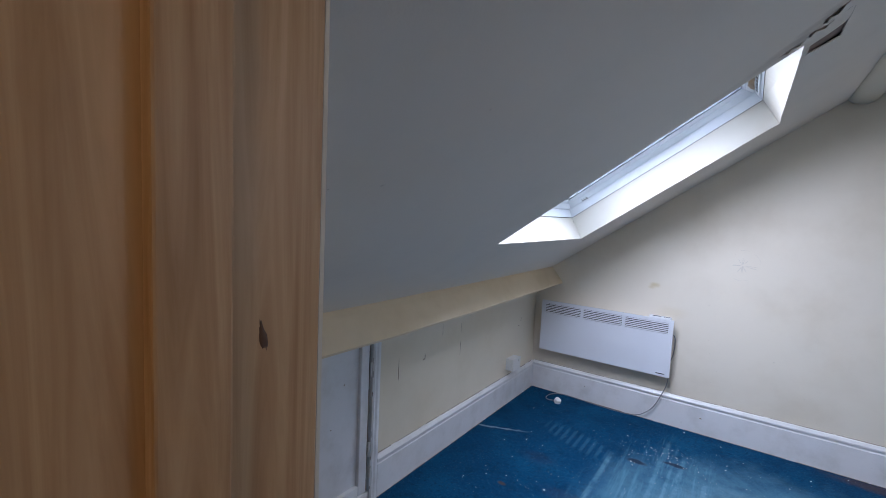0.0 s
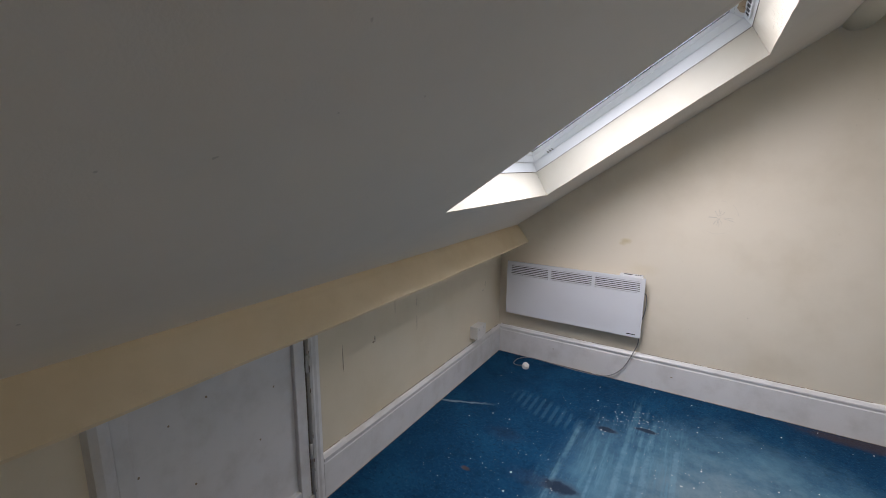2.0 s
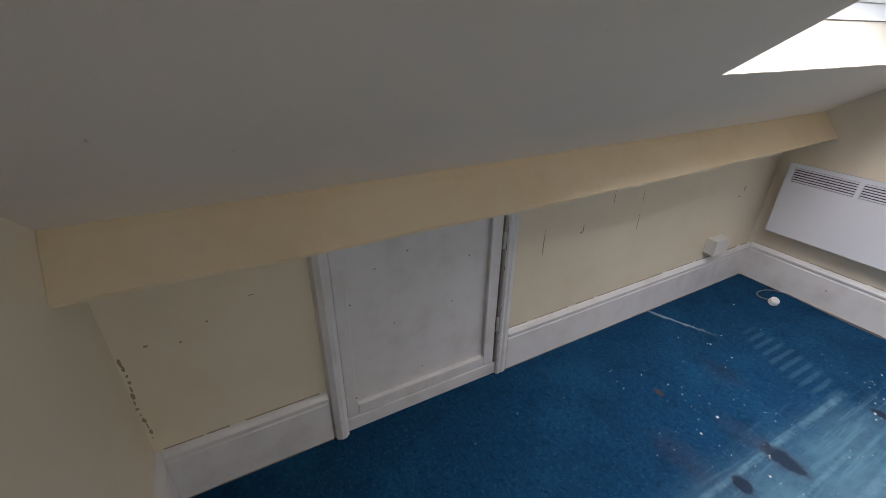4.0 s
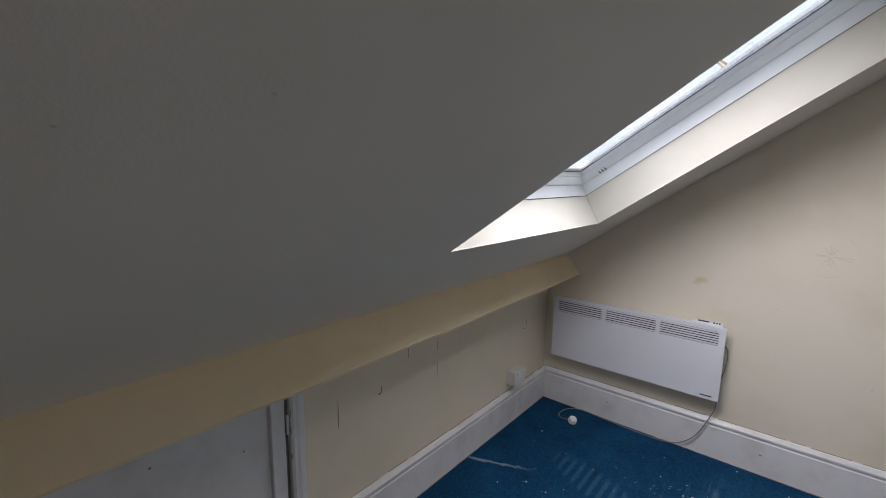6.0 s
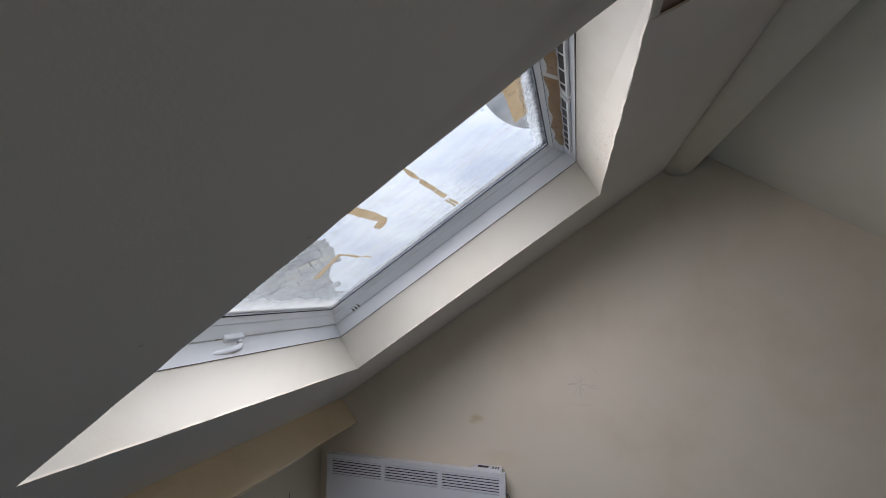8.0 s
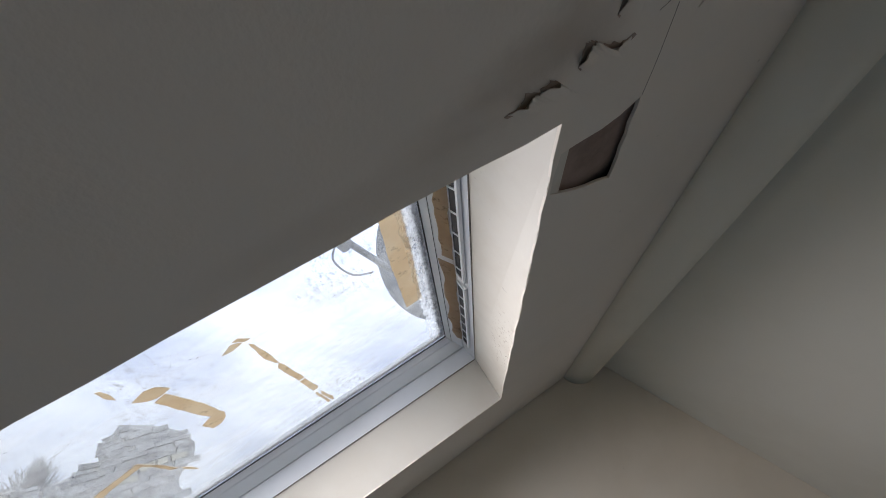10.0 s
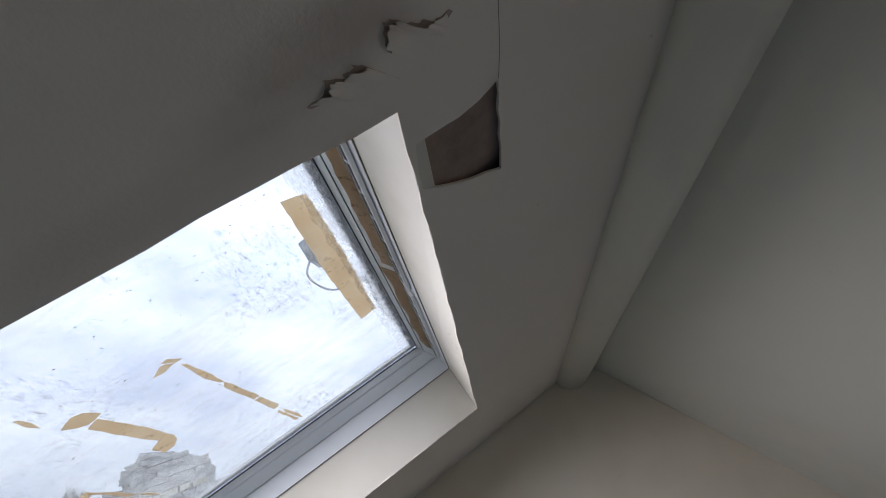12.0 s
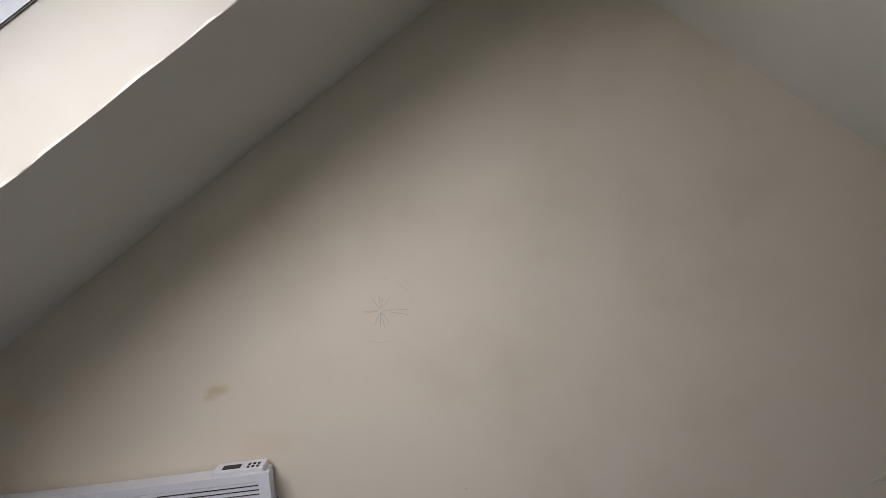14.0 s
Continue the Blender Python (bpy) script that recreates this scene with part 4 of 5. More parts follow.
for k in range(3):
    u = 0.145 + k * 0.014
    mark = bmesh.new()
    lo = [mark.verts.new((u + du, FY1 - SASH_LIP[0] - a, 0.1834 + (a - 0.0013) * 1.5)) for du, a in ((0, 0.001), (0.008, 0.001), (0.006, 0.006), (0.001, 0.011))]
    mark.faces.new(lo)
    mark.normal_update()
    bmesh.ops.solidify(mark, geom=mark.faces[:], thickness=0.0006)
    part("scuff", mark, M_GRIME_SHADE, WIN, "grey dirty scrape on the sash")


# ---- what lies behind the torn hole; the peeling paint beside it ----
thing("roof_felt", boxes((LU + 0.03, 1.325, -1.67, -1.44, 0.0085, 0.012)), M_FELT, "brown roofing felt behind the torn hole", "felt", "structure", m=MS)


# black sheet added so the shallow crack looks dark and deep
thing("crack_backing", boxes((1.315, 1.48, -1.785, -1.70, 0.0055, 0.008)), M_DARK, "near-black sheet that paints the shade inside the ceiling crack", "lath", "structure", m=MS)


def peel(edge, width, lift, seed):
    """A lifted skin of paint along a torn edge, lying flat again a few centimetres behind it."""
    rnd = random.Random(seed)
    bm = bmesh.new()
    line = spline([(*p, 0) for p in edge], 9)
    n = len(line) - 1
    rows = []
    off = Vector((0.72, 0.69, 0))
    wander = 0.0
    for i, p in enumerate(line):
        t = i / n
        wander = 0.8 * wander + rnd.uniform(-0.0009, 0.0009)
        fade = min(1, t * 6, (1 - t) * 6)
        scallop = 0.004 * abs(math.sin(t * 11 + seed)) + 0.002 * abs(math.sin(t * 29 + seed))
        a = p - off * (wander + scallop) * fade
        lf = lift * (0.65 + 0.35 * math.sin(t * 13 + seed)) * fade
        wd = width * (0.8 + 0.2 * math.sin(t * 7 + seed))
        rows.append([bm.verts.new((a.x + off.x * wd * k, a.y + off.y * wd * k, 0.0005 - lf * (1 - k) ** 2.2 - 0.0004 * (1 - k))) for k in (0, 0.04, 0.1, 0.2, 0.35, 0.55, 0.8, 1.0)])
    for r0, r1 in zip(rows, rows[1:]):
        for k in range(7):
            bm.faces.new((r0[k], r0[k + 1], r1[k + 1], r1[k]))
    bm.normal_update()
    bmesh.ops.solidify(bm, geom=bm.faces[:], thickness=0.0005)
    return bm


PEELS = (([(1.0958, -1.7166), (1.1119, -1.7165), (1.1188, -1.7225), (1.1257, -1.7234), (1.1350, -1.7198), (1.1419, -1.7241), (1.1504, -1.7232), (1.1554, -1.7179)], 0.05, 0.008, 4),
         ([(1.1708, -1.7256), (1.1725, -1.7317), (1.1769, -1.7421), (1.1820, -1.7429), (1.1888, -1.7402), (1.1989, -1.7332), (1.2107, -1.7297), (1.2209, -1.7278), (1.2303, -1.7330)], 0.045, 0.007, 5),
         ([(1.2016, -1.7583), (1.2076, -1.7737), (1.2110, -1.7849), (1.2178, -1.7848), (1.2271, -1.7890), (1.2398, -1.8009), (1.2515, -1.8059), (1.2675, -1.8178)], 0.05, 0.009, 6))
for e_line, wd, lf, sd in PEELS:
    rb_ = random.Random(sd + 40)
    c_line = [Vector((p.x, p.y)) for p in spline([(*p, 0) for p in e_line], 4)]
    back = Vector((-0.72, -0.69))
    k_ = len(c_line) - 1
    lo = [p - back * 0.004 for p in c_line]
    hi = [p + back * (0.0035 + rb_.uniform(0, 0.006)) * min(1, 5 * i / k_, 5 * (k_ - i) / k_) for i, p in enumerate(c_line)]
    # brown strip paints the shade under the lifted edge, with some bare plaster
    thing("torn_edge_shade", prism([tuple(p) for p in lo + hi[::-1]], "z", -0.0005, 0.0002), M_BARE_SHADE, "dark strip of painted shade and bare plaster along torn paint", "bare plaster", "structure", m=MS)
    thing("peeling_paint", peel(e_line, wd, lf, sd), M_CEIL_WEST, "curled flake of peeling white ceiling paint", "peeling paint", "structure", m=MS, smooth=True)
for line in ([(1.2764, -1.6455), (1.2781, -1.6709), (1.2789, -1.6970), (1.2785, -1.7404)], [(1.2548, -1.7423), (1.2616, -1.7453), (1.2708, -1.7500)]):
    thing("hairline_crack", tube(spline([(*p, 0.0002) for p in line], 5), 0.0005, 5), M_GRIME_SHADE, "thin dark crack in the ceiling paint", "crack", "structure", m=MS)
# a tongue of torn board hanging at the side of the hole
tongue = flat_poly(rough_loop([(1.1708, -1.6205), (1.1871, -1.6248), (1.1810, -1.6053), (1.1826, -1.5894), (1.1773, -1.5707), (1.1703, -1.5655)], 0.012, 0.0015, 6), 0.0045, 0.007)
thing("torn_board", tongue, M_BRICKDUST, "torn brown edge of ceiling board in the hole", "board", "structure", m=MS)


# ---- east roof windows: one closed by a dark blind, one added for fill ----
def east_window(name, label, y0, y1, blind):
    u0, u1 = EW[:2]
    w = empty_thing(name, label, "window", "structure", m=ME)
    f = 0.03
    part("frame_side", boxes((u0, u1, y0, y0 + f, -0.012, 0.20), bevel=0.003), M_UPVC, w)
    part("frame_side", boxes((u0, u1, y1 - f, y1, -0.012, 0.20), bevel=0.003), M_UPVC, w)
    part("frame_head", boxes((u1 - f, u1, y0 + f, y1 - f, -0.012, 0.20), bevel=0.003), M_UPVC, w)
    part("frame_sill", boxes((u0, u0 + f, y0 + f, y1 - f, -0.012, 0.20), bevel=0.003), M_UPVC, w)
    if blind:
        part("blind", boxes((u0 + f, u1 - f, y0 + f, y1 - f, 0.04, 0.048)), M_BLIND, w, "dark brown blackout blind")
    else:
        pane = part("pane", boxes((u0 + f, u1 - f, y0 + f, y1 - f, 0.15, 0.154)), M_GLASS, w, "dirty glass")
        pane.visible_shadow = False


east_window("window_2", "white-framed roof window with a dark blind drawn", EW[2], EW[3], True)
# unseen window and lamp, added to brighten the low west wall and slope
east_window("fill_window", "added unseen roof window that holds a fill lamp", E3[0], E3[1], False)
east_fill = bpy.data.lights.new("east_fill_light", "AREA")
east_fill.shape = "RECTANGLE"
east_fill.size, east_fill.size_y = EW[1] - EW[0] - 0.08, E3[1] - E3[0] - 0.08
east_fill.energy = 4.6
east_fill.color = (1.0, 0.94, 0.96)
new("east_fill_light", east_fill).matrix_world = ME @ pose((EW[0] + EW[1]) / 2, (E3[0] + E3[1]) / 2, 0.14)


# ---- door lining ----
def lining():
    d = empty_thing("door_frame", "unpainted pine door lining with a planted stop", "door frame", "structure")
    front = SOUTH + 0.025
    jamb = part("jamb", boxes((DX0 - 0.03, DX0, S0 - 0.002, front, 0, 2.0), bevel=0.002), M_PINE, d)
    part("stop", boxes((DX0, DX0 + 0.012, -3.237, -3.197, 0, 1.985), bevel=0.002), M_PINE, d)
    part("jamb", boxes((DX1, DX1 + 0.03, S0 - 0.002, front, 0, 2.0), bevel=0.002), M_PINE, d)
    part("stop", boxes((DX1 - 0.012, DX1, -3.237, -3.197, 0, 1.985), bevel=0.002), M_PINE, d)
    part("head", boxes((DX0 - 0.03, DX1 + 0.03, S0 - 0.002, front, 2.0, 2.03)), M_PINE, d)
    kn = bmesh.new()
    bmesh.ops.create_uvsphere(kn, u_segments=12, v_segments=8, radius=1)
    rk = random.Random(2)
    for v in kn.verts:
        v.co *= rk.uniform(0.7, 1.2)
    turned(kn, Matrix.Translation((DX0 - 0.0004, -3.1725, 1.322)) @ pose(0, 0, 0, 12) @ Matrix.Diagonal((0.0012, 0.0028, 0.0105, 1)))
    part("knot", kn, M_KNOT, jamb, "dark brown knot", True)
    part("architrave", boxes((DX0 - 0.092, DX0 - 0.032, SOUTH, front - 0.004, 0, 1.55), bevel=0.003), M_REVEAL, d, "cream painted architrave")
    part("architrave_edge", boxes((DX0 - 0.0315, DX0 - 0.0015, front + 0.0005, front + 0.004, 0, 2.0)), M_REVEAL, d, "cream painted edge")


lining()


# ---- socket, cable, plug ----
def socket():
    s = empty_thing("wall_socket", "white surface-mounted double socket box above the skirting", "socket")
    part("back_box", boxes((0.0, 0.048, -0.488, -0.362, 0.258, 0.346), bevel=0.004), M_SOCKET, s)
    plate = part("face_plate", boxes((0.0485, 0.060, -0.490, -0.360, 0.256, 0.348), bevel=0.004), M_SOCKET, s)
    for y in (-0.455, -0.395):
        part("rocker", boxes((0.060, 0.064, y - 0.008, y + 0.008, 0.318, 0.336), bevel=0.001), M_SOCKET, plate)


socket()
CABLE = spline([(1.015, -0.034, 0.36), (1.012, -0.034, 0.30), (0.995, -0.036, 0.24), (0.94, -0.038, 0.11), (0.87, -0.038, 0.035), (0.80, -0.036, 0.007), (0.68, -0.045, 0.005), (0.55, -0.040, 0.005), (0.40, -0.030, 0.005),
                (0.28, -0.030, 0.006), (0.215, -0.085, 0.006), (0.205, -0.165, 0.007), (0.235, -0.205, 0.010), (0.285, -0.200, 0.014)], 8)
thing("heater_cable", tube(CABLE, 0.003, 8), M_CABLE, "thin grey flex trailing from the heater to the floor", "cable", smooth=True)


def plug():
    p = empty_thing("plug", "white three-pin plug lying on the carpet", "plug", m=pose(0.31, -0.2, 0.019, 25, 8, 40))
    bm = bmesh.new()
    bmesh.ops.create_cone(bm, cap_ends=True, segments=20, radius1=0.027, radius2=0.023, depth=0.03)
    bmesh.ops.bevel(bm, geom=bm.edges[:], offset=0.003, segments=2, affect="EDGES")
    body = part("plug_body", bm, M_SOCKET, p, smooth=False)
    for x, y in ((0, 0.011), (-0.011, -0.008), (0.011, -0.008)):
        part("pin", boxes((x - 0.003, x + 0.003, y - 0.002, y + 0.002, -0.034, -0.0145)), M_CABLE, body, "metal pin")


plug()


# heater details
def heater_details(h):
    x1, z1 = 1.025, 0.748
    part("display", boxes((x1 - 0.135, x1 - 0.085, -0.060, -0.040, z1 + 0.0085, z1 + 0.0103)), M_BLIND, CONTROL, "dark display")
    for i in range(3):
        for j in range(2):
            part("button", boxes((x1 - 0.066 + i * 0.013, x1 - 0.059 + i * 0.013, -0.062 + j * 0.014, -0.055 + j * 0.014, z1 + 0.0085, z1 + 0.0108)), M_BLIND, CONTROL)
    part("badge", boxes((x1 - 0.085, x1 - 0.03, -0.0862, -0.0845, 0.368, 0.3735)), M_BLIND, h, "small grey badge bar")
    for x in (0.25, 0.85):
        part("wall_bracket", boxes((x, x + 0.04, -0.0125, 0.0, 0.40, 0.70)), M_CABLE, h)
    part("side_flex", tube(spline([(1.02, -0.03, 0.64), (1.034, -0.03, 0.62), (1.036, -0.03, 0.56), (1.03, -0.03, 0.5), (1.02, -0.03, 0.46)], 5), 0.003), M_CABLE, h, "grey flex looped at the side", True)


heater_details(HEATER)


# ---- marks on the walls ----
def scribble():
    """Pencil lines crossing at a point, and a faint arc round them."""
    bm = bmesh.new()
    cx, cz = 1.366, 1.154
    big = 1.4
    for ang, r0, r1 in ((90, 0.004, 0.034), (75, 0.006, 0.03), (120, 0.004, 0.032), (50, 0.006, 0.03), (178, 0.005, 0.035), (-3, 0.005, 0.055), (-14, 0.02, 0.06), (-60, 0.004, 0.03), (-82, 0.004, 0.04), (-95, 0.004, 0.033), (-118, 0.005, 0.034), (185, 0.006, 0.036)):
        a = radians(ang)
        d = Vector((math.cos(a), 0, math.sin(a)))
        n = Vector((-d.z, 0, d.x)) * 0.0006
        p, q = Vector((cx, -0.0006, cz)) + d * r0 * big, Vector((cx, -0.0006, cz)) + d * r1 * big
        bm.faces.new([bm.verts.new(v) for v in (p + n, p - n, q - n, q + n)])
    for a0, a1 in ((70, 100), (10, 55), (-115, -60)):
        k = 10
        for i in range(k):
            aa, ab = radians(a0 + (a1 - a0) * i / k), radians(a0 + (a1 - a0) * (i + 0.8) / k)
            vs = [(cx + math.cos(t) * r, -0.0006, cz + math.sin(t) * r) for t, r in ((aa, 0.097), (ab, 0.097), (ab, 0.0963), (aa, 0.0963))]
            bm.faces.new([bm.verts.new(v) for v in vs])
    bm.normal_update()
    bmesh.ops.solidify(bm, geom=bm.faces[:], thickness=0.0003)
    return bm


thing("pencil_scribble", scribble(), M_PENCIL, "grey pencil scribble on the gable wall", "scribble", "structure")


for k, (cy, cz, w, h) in enumerate(((-1.697, 0.585, 0.0022, 0.065), (-1.490, 0.596, 0.008, 0.006), (-1.480, 0.612, 0.0035, 0.018), (-1.126, 0.575, 0.0016, 0.05), (-1.126, 0.70, 0.0014, 0.03), (-3.079, 0.60, 0.006, 0.004), (-3.0, 0.585, 0.004, 0.003),
                                    (-2.925, 0.63, 0.004, 0.003), (-0.30, 0.56, 0.012, 0.004), (-0.27, 0.60, 0.004, 0.022), (-1.32, 0.73, 0.0018, 0.035), (-1.02, 0.79, 0.0016, 0.03), (-2.80, 0.68, 0.010, 0.0015), *((-3.146 + 0.004 * math.sin(7 * i), 0.57 - 0.024 * i, 0.004 + 0.002 * math.sin(3 * i), 0.010 + 0.006 * math.cos(5 * i)) for i in range(13)))):
    thing("wall_scuff", blob(cy, cz, w, h, 20 + k), M_MARK, "brown scuff on the low cream wall", "scuff", "structure")
for k, (cx, cz, w, h) in enumerate(((1.226, 0.108, 0.008, 0.005), (0.45, 0.115, 0.006, 0.004), (2.35, 0.09, 0.03, 0.006), (2.9, 0.10, 0.02, 0.006), (3.1, 0.12, 0.012, 0.008))):
    thing("skirting_scuff", turned(blob(cx, cz, w, h, 50 + k, "y"), Matrix.Translation((0, -0.0202, 0))), M_MARK, "dark chip in the white skirting", "scuff", "structure")


# hairline cracks where the slope meets the boxed beam; old screw holes in the hatch
for k, (y0, y1) in enumerate(((-2.42, -2.22), (-2.12, -1.98), (-1.72, -1.60), (-2.75, -2.66))):
    rnd_c = random.Random(70 + k)
    line = [(0.1150 + rnd_c.uniform(-0.003, 0.003), y0 + (y1 - y0) * i / 8, 1.0115 + rnd_c.uniform(-0.003, 0.003)) for i in range(9)]
    thing("hairline_crack", tube(line, 0.0011, 5), M_DARK, "thin dark crack along the boxed beam", "crack", "structure")
for k, (y, z) in enumerate(((-2.52, 0.56), (-2.53, 0.15), (-2.30, 0.70), (-2.42, 0.66), (-2.12, 0.44), (-2.36, 0.42), (-2.25, 0.17), (-2.05, 0.62))):
    thing("screw_hole", turned(blob(y, z, 0.004, 0.004, 90 + k), Matrix.Translation((0.0125 if y < -2.5 else -0.0079, 0, 0))), M_MARK, "small brown screw hole in the white hatch", "scuff", "structure")


# torn wallpaper low on the gable wall
def torn():
    t = empty_thing("torn_wallpaper", "torn cream wallpaper showing brown plaster, low on the gable wall", "wallpaper", "structure")
    hole = [(3.262, 0.262), (3.29, 0.285), (3.33, 0.295), (3.325, 0.36), (3.30, 0.41), (3.42, 0.405), (3.60, 0.40), (3.78, 0.39), (3.7, 0.375), (3.52, 0.385), (3.44, 0.33), (3.35, 0.272), (3.29, 0.25)]
    part("bare_plaster", prism(hole, "y", -0.0015, 0.0002), M_BRICKDUST, t, "bare brown plaster")
    bm = bmesh.new()
    n = 22
    rows = []
    rnd = random.Random(12)
    for i in range(n + 1):
        s = i / n
        x = 2.92 + s * 0.86
        lift = 0.006 * math.sin(math.pi * min(1, s * 1.05)) ** 1.2
        top = 0.43 + 0.24 * min(s / 0.62, (1 - s) / 0.38) ** 1.2
        low = 0.424 - 0.02 * s + rnd.uniform(-0.002, 0.002)
        rows.append([bm.verts.new((x, -0.001 - lift * (1 - k) ** 1.3 - 0.006 * math.sin(9 * s + 5 * k) * (1 - k) * s, low + (top - low) * k)) for k in (0, 0.15, 0.35, 0.6, 0.8, 1)])
    for a, b in zip(rows, rows[1:]):
        for k in range(5):
            bm.faces.new((a[k], a[k + 1], b[k + 1], b[k]))
    bm.normal_update()
    bmesh.ops.solidify(bm, geom=bm.faces[:], thickness=0.0008)
    part("loose_flap", bm, M_PAPER, t, "lifted flap of cream wallpaper", True)


torn()


# ---- crumbs on the carpet ----
def crumbs():
    rnd = random.Random(31)
    bm = bmesh.new()
    spots = [(rnd.gauss(1.05, 0.12), rnd.gauss(-0.50, 0.07)) for _ in range(90)] + [(rnd.gauss(0.75, 0.25), rnd.gauss(-1.15, 0.3)) for _ in range(90)]
    spots += [(rnd.gauss(1.5, 0.22), rnd.gauss(-1.1, 0.35)) for _ in range(170)]
    spots += [(rnd.uniform(0.2, 3.4), rnd.uniform(-2.7, -0.06)) for _ in range(190)] + [(rnd.uniform(2.6, 3.7), rnd.uniform(-0.2, -0.03)) for _ in range(50)]
    for x, y in spots:
        if x < 0.05 or y > -0.03:
            continue
        r = rnd.choice((0.0015, 0.0015, 0.002, 0.0025, 0.0045)) * rnd.uniform(0.6, 1.1)
        g = bmesh.ops.create_icosphere(bm, subdivisions=1, radius=r, matrix=pose(x, y, r * 0.3, 0, 0, rnd.uniform(0, 180)) @ Matrix.Diagonal((rnd.uniform(0.6, 1.5), rnd.uniform(0.6, 1.3), 0.4, 1)))
        for v in g["verts"]:
            v.co += Vector((rnd.uniform(-1, 1), rnd.uniform(-1, 1), 0)) * r * 0.25
    return bm


tagged(thing("plaster_crumbs", crumbs(), M_CHIP, "small white plaster crumbs strewn over the carpet", "debris"), kind="stuff")

# ---- outside ----
GZ = -6.0
thing("ground", boxes((-900, 900, -900, 900, GZ - 0.5, GZ)), M_GROUND, "distant ground around the house", "ground", "structure")
thing("house_wall", boxes((-0.9, 4.6, 0.13, 0.3, GZ, 1.0), (-1.0, -0.8, -5.4, 0.3, GZ, 0.6), (4.5, 4.6, -5.4, 0.3, GZ, 0.6), (-0.9, 4.6, -5.5, -5.36, GZ, 1.2)), M_STONE, "rendered outer wall of the house", "wall", "structure")


def dish():
    c = Vector((1.20, -0.05, 2.79))
    lnb = Vector((0.876, -0.60, 2.50))
    d = empty_thing("satellite_dish", "grey satellite dish on a pole over the roof", "satellite dish")
    aim = (lnb - c).normalized()
    bm = bmesh.new()
    rings = []
    for i in range(7):
        r = 0.34 * i / 6
        rings.append([bm.verts.new((r * math.cos(a), r * math.sin(a) * 1.08, 0.09 * (r / 0.34) ** 2)) for a in [2 * math.pi * k / 36 for k in range(36)]] if i else [bm.verts.new((0, 0, 0))])
    for k in range(36):
        bm.faces.new((rings[0][0], rings[1][k], rings[1][(k + 1) % 36]))
    for a, b in zip(rings[1:], rings[2:]):
        for k in range(36):
            bm.faces.new((a[k], b[k], b[(k + 1) % 36], a[(k + 1) % 36]))
    bm.normal_update()
    bmesh.ops.solidify(bm, geom=bm.faces[:], thickness=0.004)
    turned(bm, Matrix.Translation(c) @ aim.to_track_quat("Z", "Y").to_matrix().to_4x4())
    reflector = part("reflector", bm, M_DISH, d, smooth=True)
    root = Vector((1.22, -0.12, 2.47))
    part("feed_arm", tube([root, root.lerp(lnb, 0.5), lnb + Vector((0.03, 0.05, 0.01))], 0.014, 8), M_DISH, reflector)
    head = tube([lnb + Vector((0.02, 0.04, -0.005)), lnb + Vector((0.0, 0.0, 0.0)), lnb + Vector((-0.03, -0.03, 0.05))], 0.03, 12)
    receiver = part("receiver_head", head, M_DISH, d, smooth=True)
    part("lead", tube(spline([lnb + Vector((0, -0.02, -0.02)), lnb + Vector((-0.01, 0.0, -0.09)), lnb + Vector((0.05, 0.06, -0.12)), lnb + Vector((0.11, 0.12, -0.08))], 6), 0.004), M_DISH, receiver, "hanging black lead", True)
    part("pole", tube([c + Vector((0.05, 0.08, -0.85)), c + Vector((0.05, 0.08, 0.1))], 0.03, 12), M_DISH, d)
    part("bracket", boxes((1.2, 1.3, -0.06, 0.06, 2.6, 2.95), bevel=0.006), M_DISH, d)


dish()


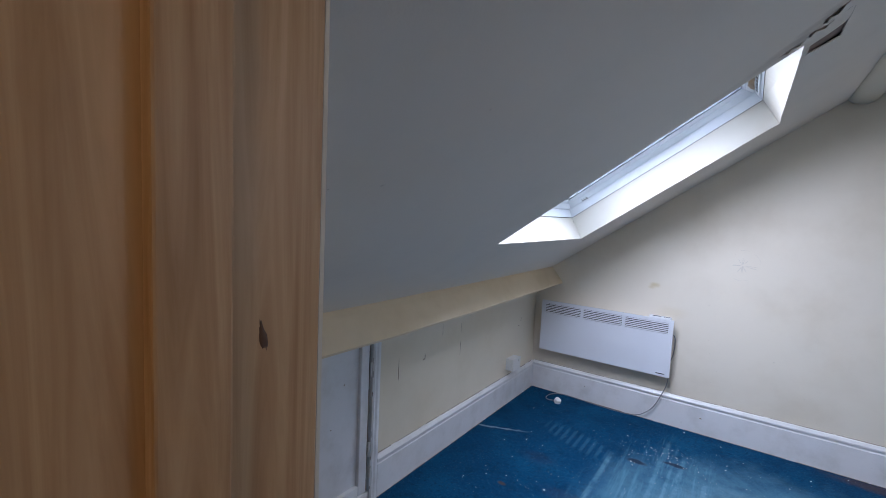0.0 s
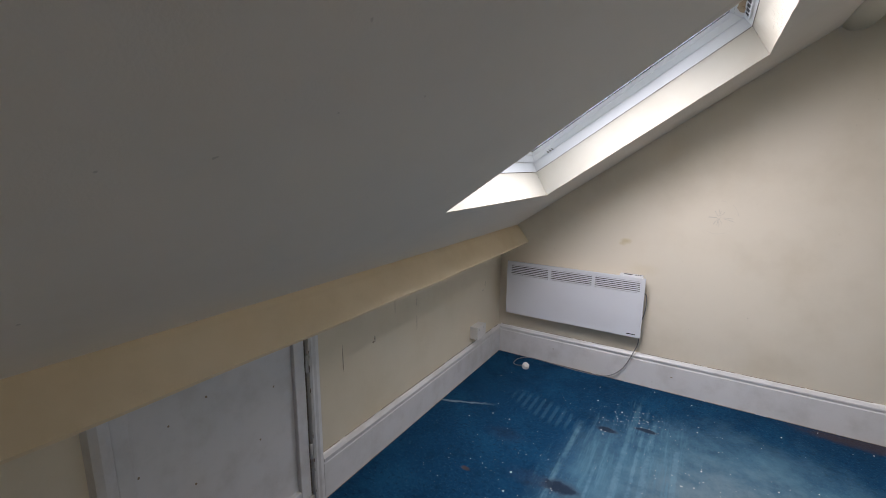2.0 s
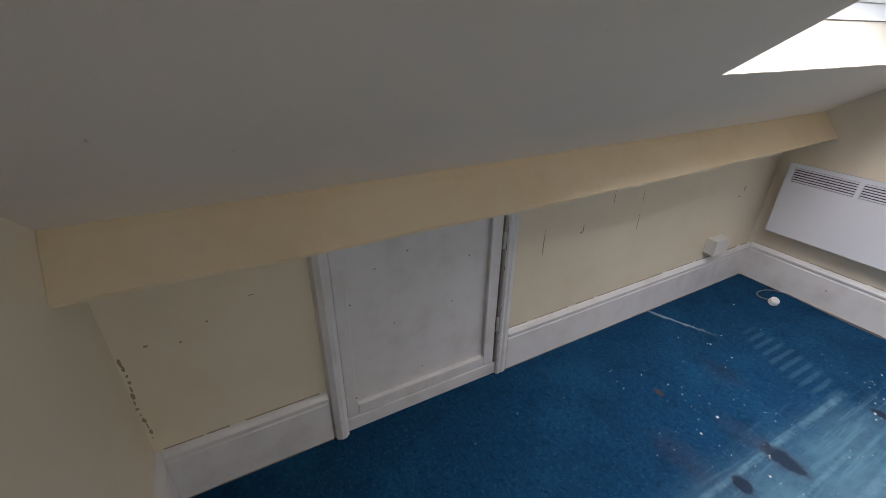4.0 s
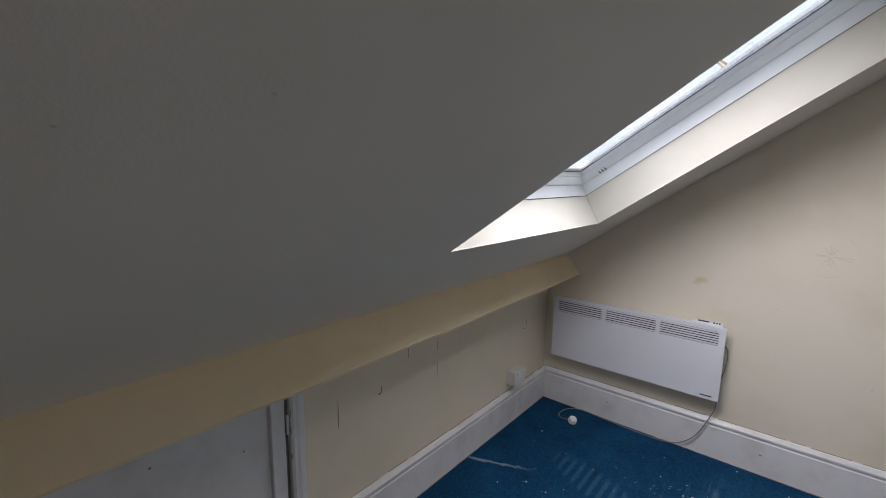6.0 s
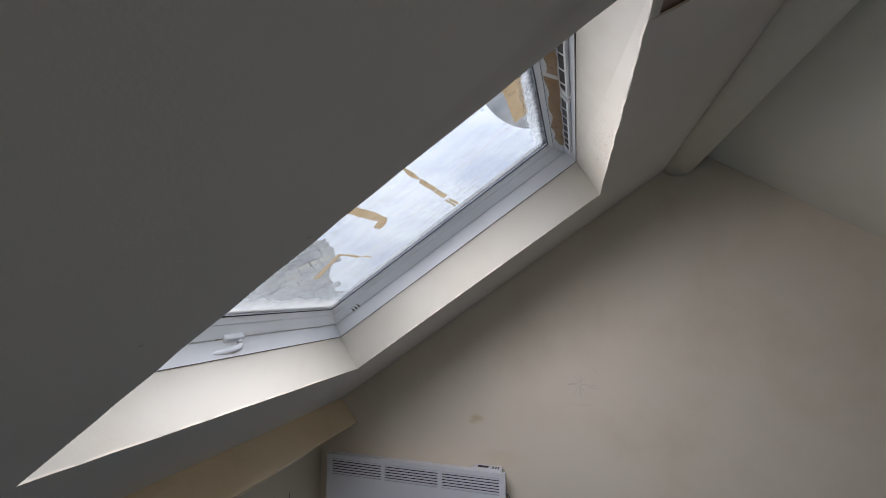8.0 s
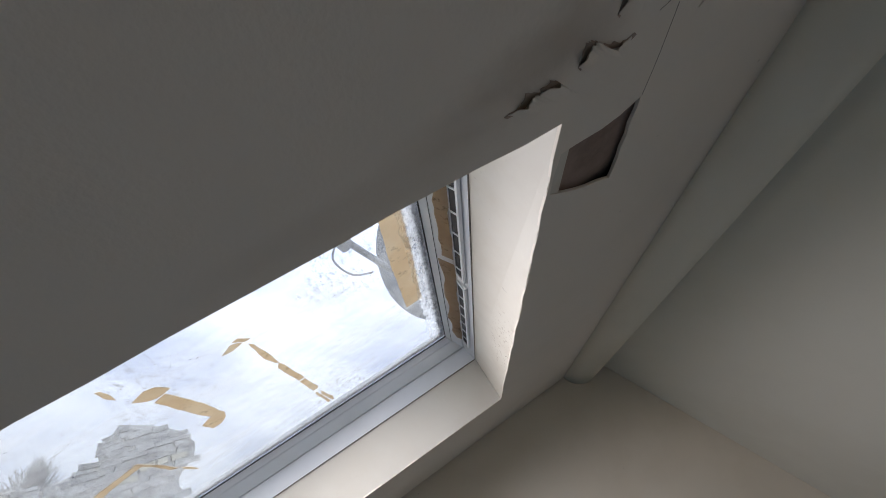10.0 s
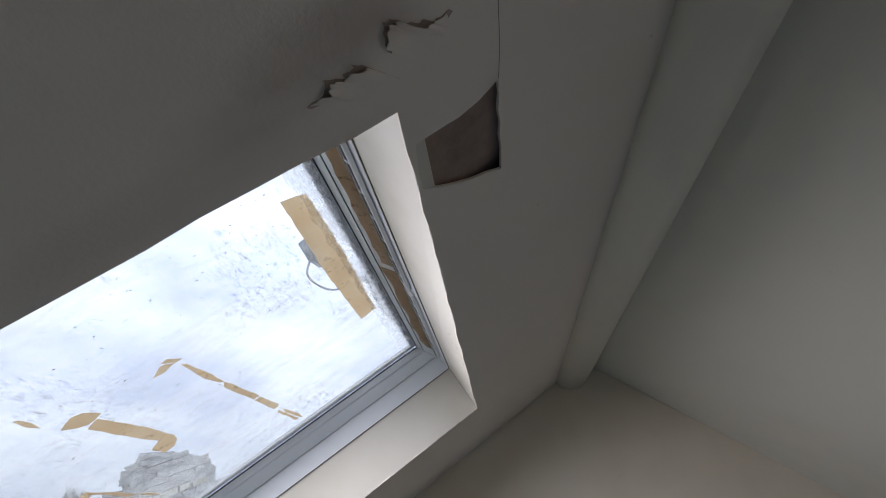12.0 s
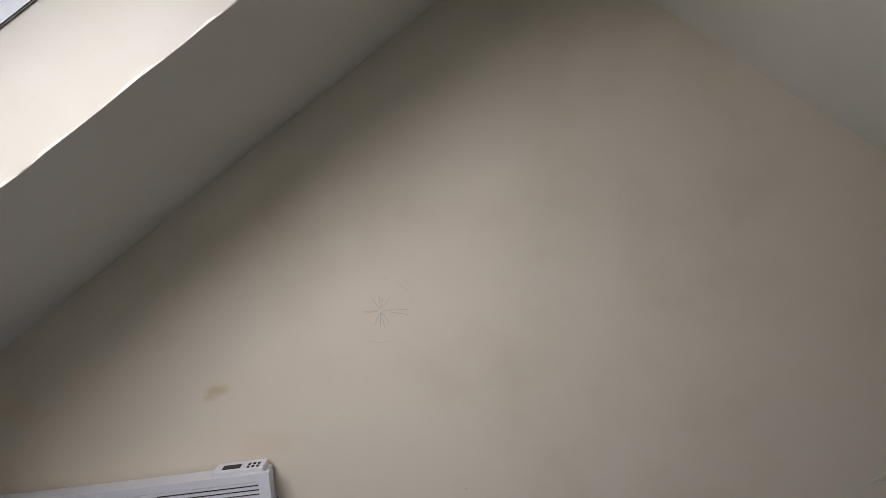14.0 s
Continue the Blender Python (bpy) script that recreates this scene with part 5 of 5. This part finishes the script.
def chimney(x, y, top):
    """A crumbling stack: an uneven core faced with slanting rubble."""
    c = empty_thing("chimney_stack", "weathered grey rubble chimney stack on a neighbouring roof", "chimney", m=pose(x, y, 0, 0, 0, 36))
    rnd = random.Random(3)
    left = [(0.0, -0.55), (0.24, -0.60), (0.27, -0.72), (0.42, -0.68), (0.52, -0.61), (0.60, -0.74), (0.75, -0.92), (0.87, -1.12), (0.95, -1.6), (1.1, -2.0), (2.2, -2.2)]
    right = [(0.0, 0.30), (0.15, 0.60), (0.38, 0.65), (0.52, 0.56), (0.68, 0.52), (0.76, 0.54), (0.84, 0.62), (1.1, 0.66), (2.2, 0.75)]

    def side(line, h):
        for (h0, x0), (h1, x1) in zip(line, line[1:]):
            if h <= h1:
                return x0 + (x1 - x0) * (h - h0) / (h1 - h0)
        return line[-1][1]

    core = prism([(v - 0.02, top - 0.04 - h) for h, v in right] + [(v + 0.02, top - 0.04 - h) for h, v in left[::-1]] + [(-0.1, top)], "y", -0.35, 0.45)
    part("core", core, M_STONE, c)
    part("stack_base", boxes((-2.0, 0.75, -0.3, 0.5, GZ, top - 2.2)), M_STONE, c)
    slant = radians(24)
    cs, sn = math.cos(slant), math.sin(slant)
    r = -1.6
    while r < 1.2:
        high = rnd.uniform(0.05, 0.10)
        q = -2.4 + rnd.uniform(0, 0.2)
        while q < 1.4:
            ln = rnd.uniform(0.14, 0.38)
            px, pz = (q + ln / 2) * cs - r * sn, (q + ln / 2) * sn + r * cs
            h = -pz
            if 0.05 < h < 1.6 and side(left, h) + 0.05 < px < side(right, h) - 0.05:
                bm = box(bmesh.new(), -ln / 2, ln / 2, -0.09, 0.06, -high / 2, high / 2)
                for v in bm.verts:
                    v.co += Vector((rnd.uniform(-0.03, 0.03), rnd.uniform(-0.035, 0.0), rnd.uniform(-0.016, 0.016)))
                turned(bm, Matrix.Translation((px, -0.36 + rnd.uniform(-0.02, 0.03), top + pz)) @ pose(0, 0, 0, 0, -24 + rnd.uniform(-7, 7), 0))
                band = abs(pz + 0.62 - 0.55 * px) < 0.07 and px > -0.2
                part("stone", bm, M_LICHEN if band else M_STONE, c, "stone with pale yellow lichen" if band else "")
            q += ln + rnd.uniform(0.0, 0.03)
        r += high + 0.008


chimney(-3.92, 5.34, 2.68)


def far_house(x, y, w, l, eave, ridge, rz):
    h = empty_thing("terraced_house", "distant house with grey slate roof", "house", group="far houses", m=pose(x, y, 0, 0, 0, rz))
    part("wall", boxes((-w / 2, w / 2, -l / 2, l / 2, GZ, eave)), M_STONE, h)
    part("roof", prism([(-w / 2 - 0.3, eave - 0.1), (w / 2 + 0.3, eave - 0.1), (0, ridge)], "y", -l / 2 - 0.2, l / 2 + 0.2), M_ROOFS, h)
    return h


for hx, hy, hw, hl, he, hr, rz in ((-17.5, 14.5, 7, 26, -0.6, 1.75, -46), (-30, 9, 8, 20, -0.6, 2.0, -60), (-9, 22, 8, 14, -1.0, 1.7, -20), (-36, 30, 8, 30, -1.0, 2.2, -45)):
    far_house(hx, hy, hw, hl, he, hr, rz)


def tree(x, y, top, wide, seed):
    t = empty_thing("tree", "bare leafless tree beyond the roofs", "tree", m=pose(x, y, GZ))
    rnd = random.Random(seed)
    high = top - GZ
    crown = wide * 0.62
    part("trunk", tube([(0, 0, 0), (0.06, 0, high * 0.4), (0.0, 0.04, high - crown * 1.5)], 0.16, 8), M_LEAF, t)
    bm = bmesh.new()

    def twig(p, q, r):
        d = (q - p).normalized()
        side = d.cross(Vector((0.3, 0.2, 1))).normalized()
        up = side.cross(d)
        a = [bm.verts.new(p + (side * math.cos(k * 2.094) + up * math.sin(k * 2.094)) * r) for k in range(3)]
        b = bm.verts.new(q)
        for k in range(3):
            bm.faces.new((a[k], a[(k + 1) % 3], b))

    foot = Vector((0, 0.04, high - crown * 1.6))
    for _ in range(150):
        a = rnd.uniform(0, 2 * math.pi)
        e = radians(rnd.uniform(15, 88))
        d = Vector((math.cos(a) * math.cos(e) * wide / 2 / crown, math.sin(a) * math.cos(e) * wide / 2 / crown, math.sin(e) * 1.45))
        tip = foot + d * crown * rnd.uniform(0.8, 1.1)
        twig(foot, tip, 0.022)
        for _ in range(16):
            p = foot.lerp(tip, rnd.uniform(0.4, 0.98))
            n = (d.normalized() + Vector((rnd.uniform(-1, 1), rnd.uniform(-1, 1), rnd.uniform(-0.5, 0.9))) * 0.8).normalized()
            twig(p, p + n * rnd.uniform(0.12, 0.34), 0.007)
    part("branches", bm, M_LEAF, t)


tree(-11.2, 11.0, 2.72, 1.6, 7)
tree(-14.6, 9.6, 2.0, 1.5, 9)
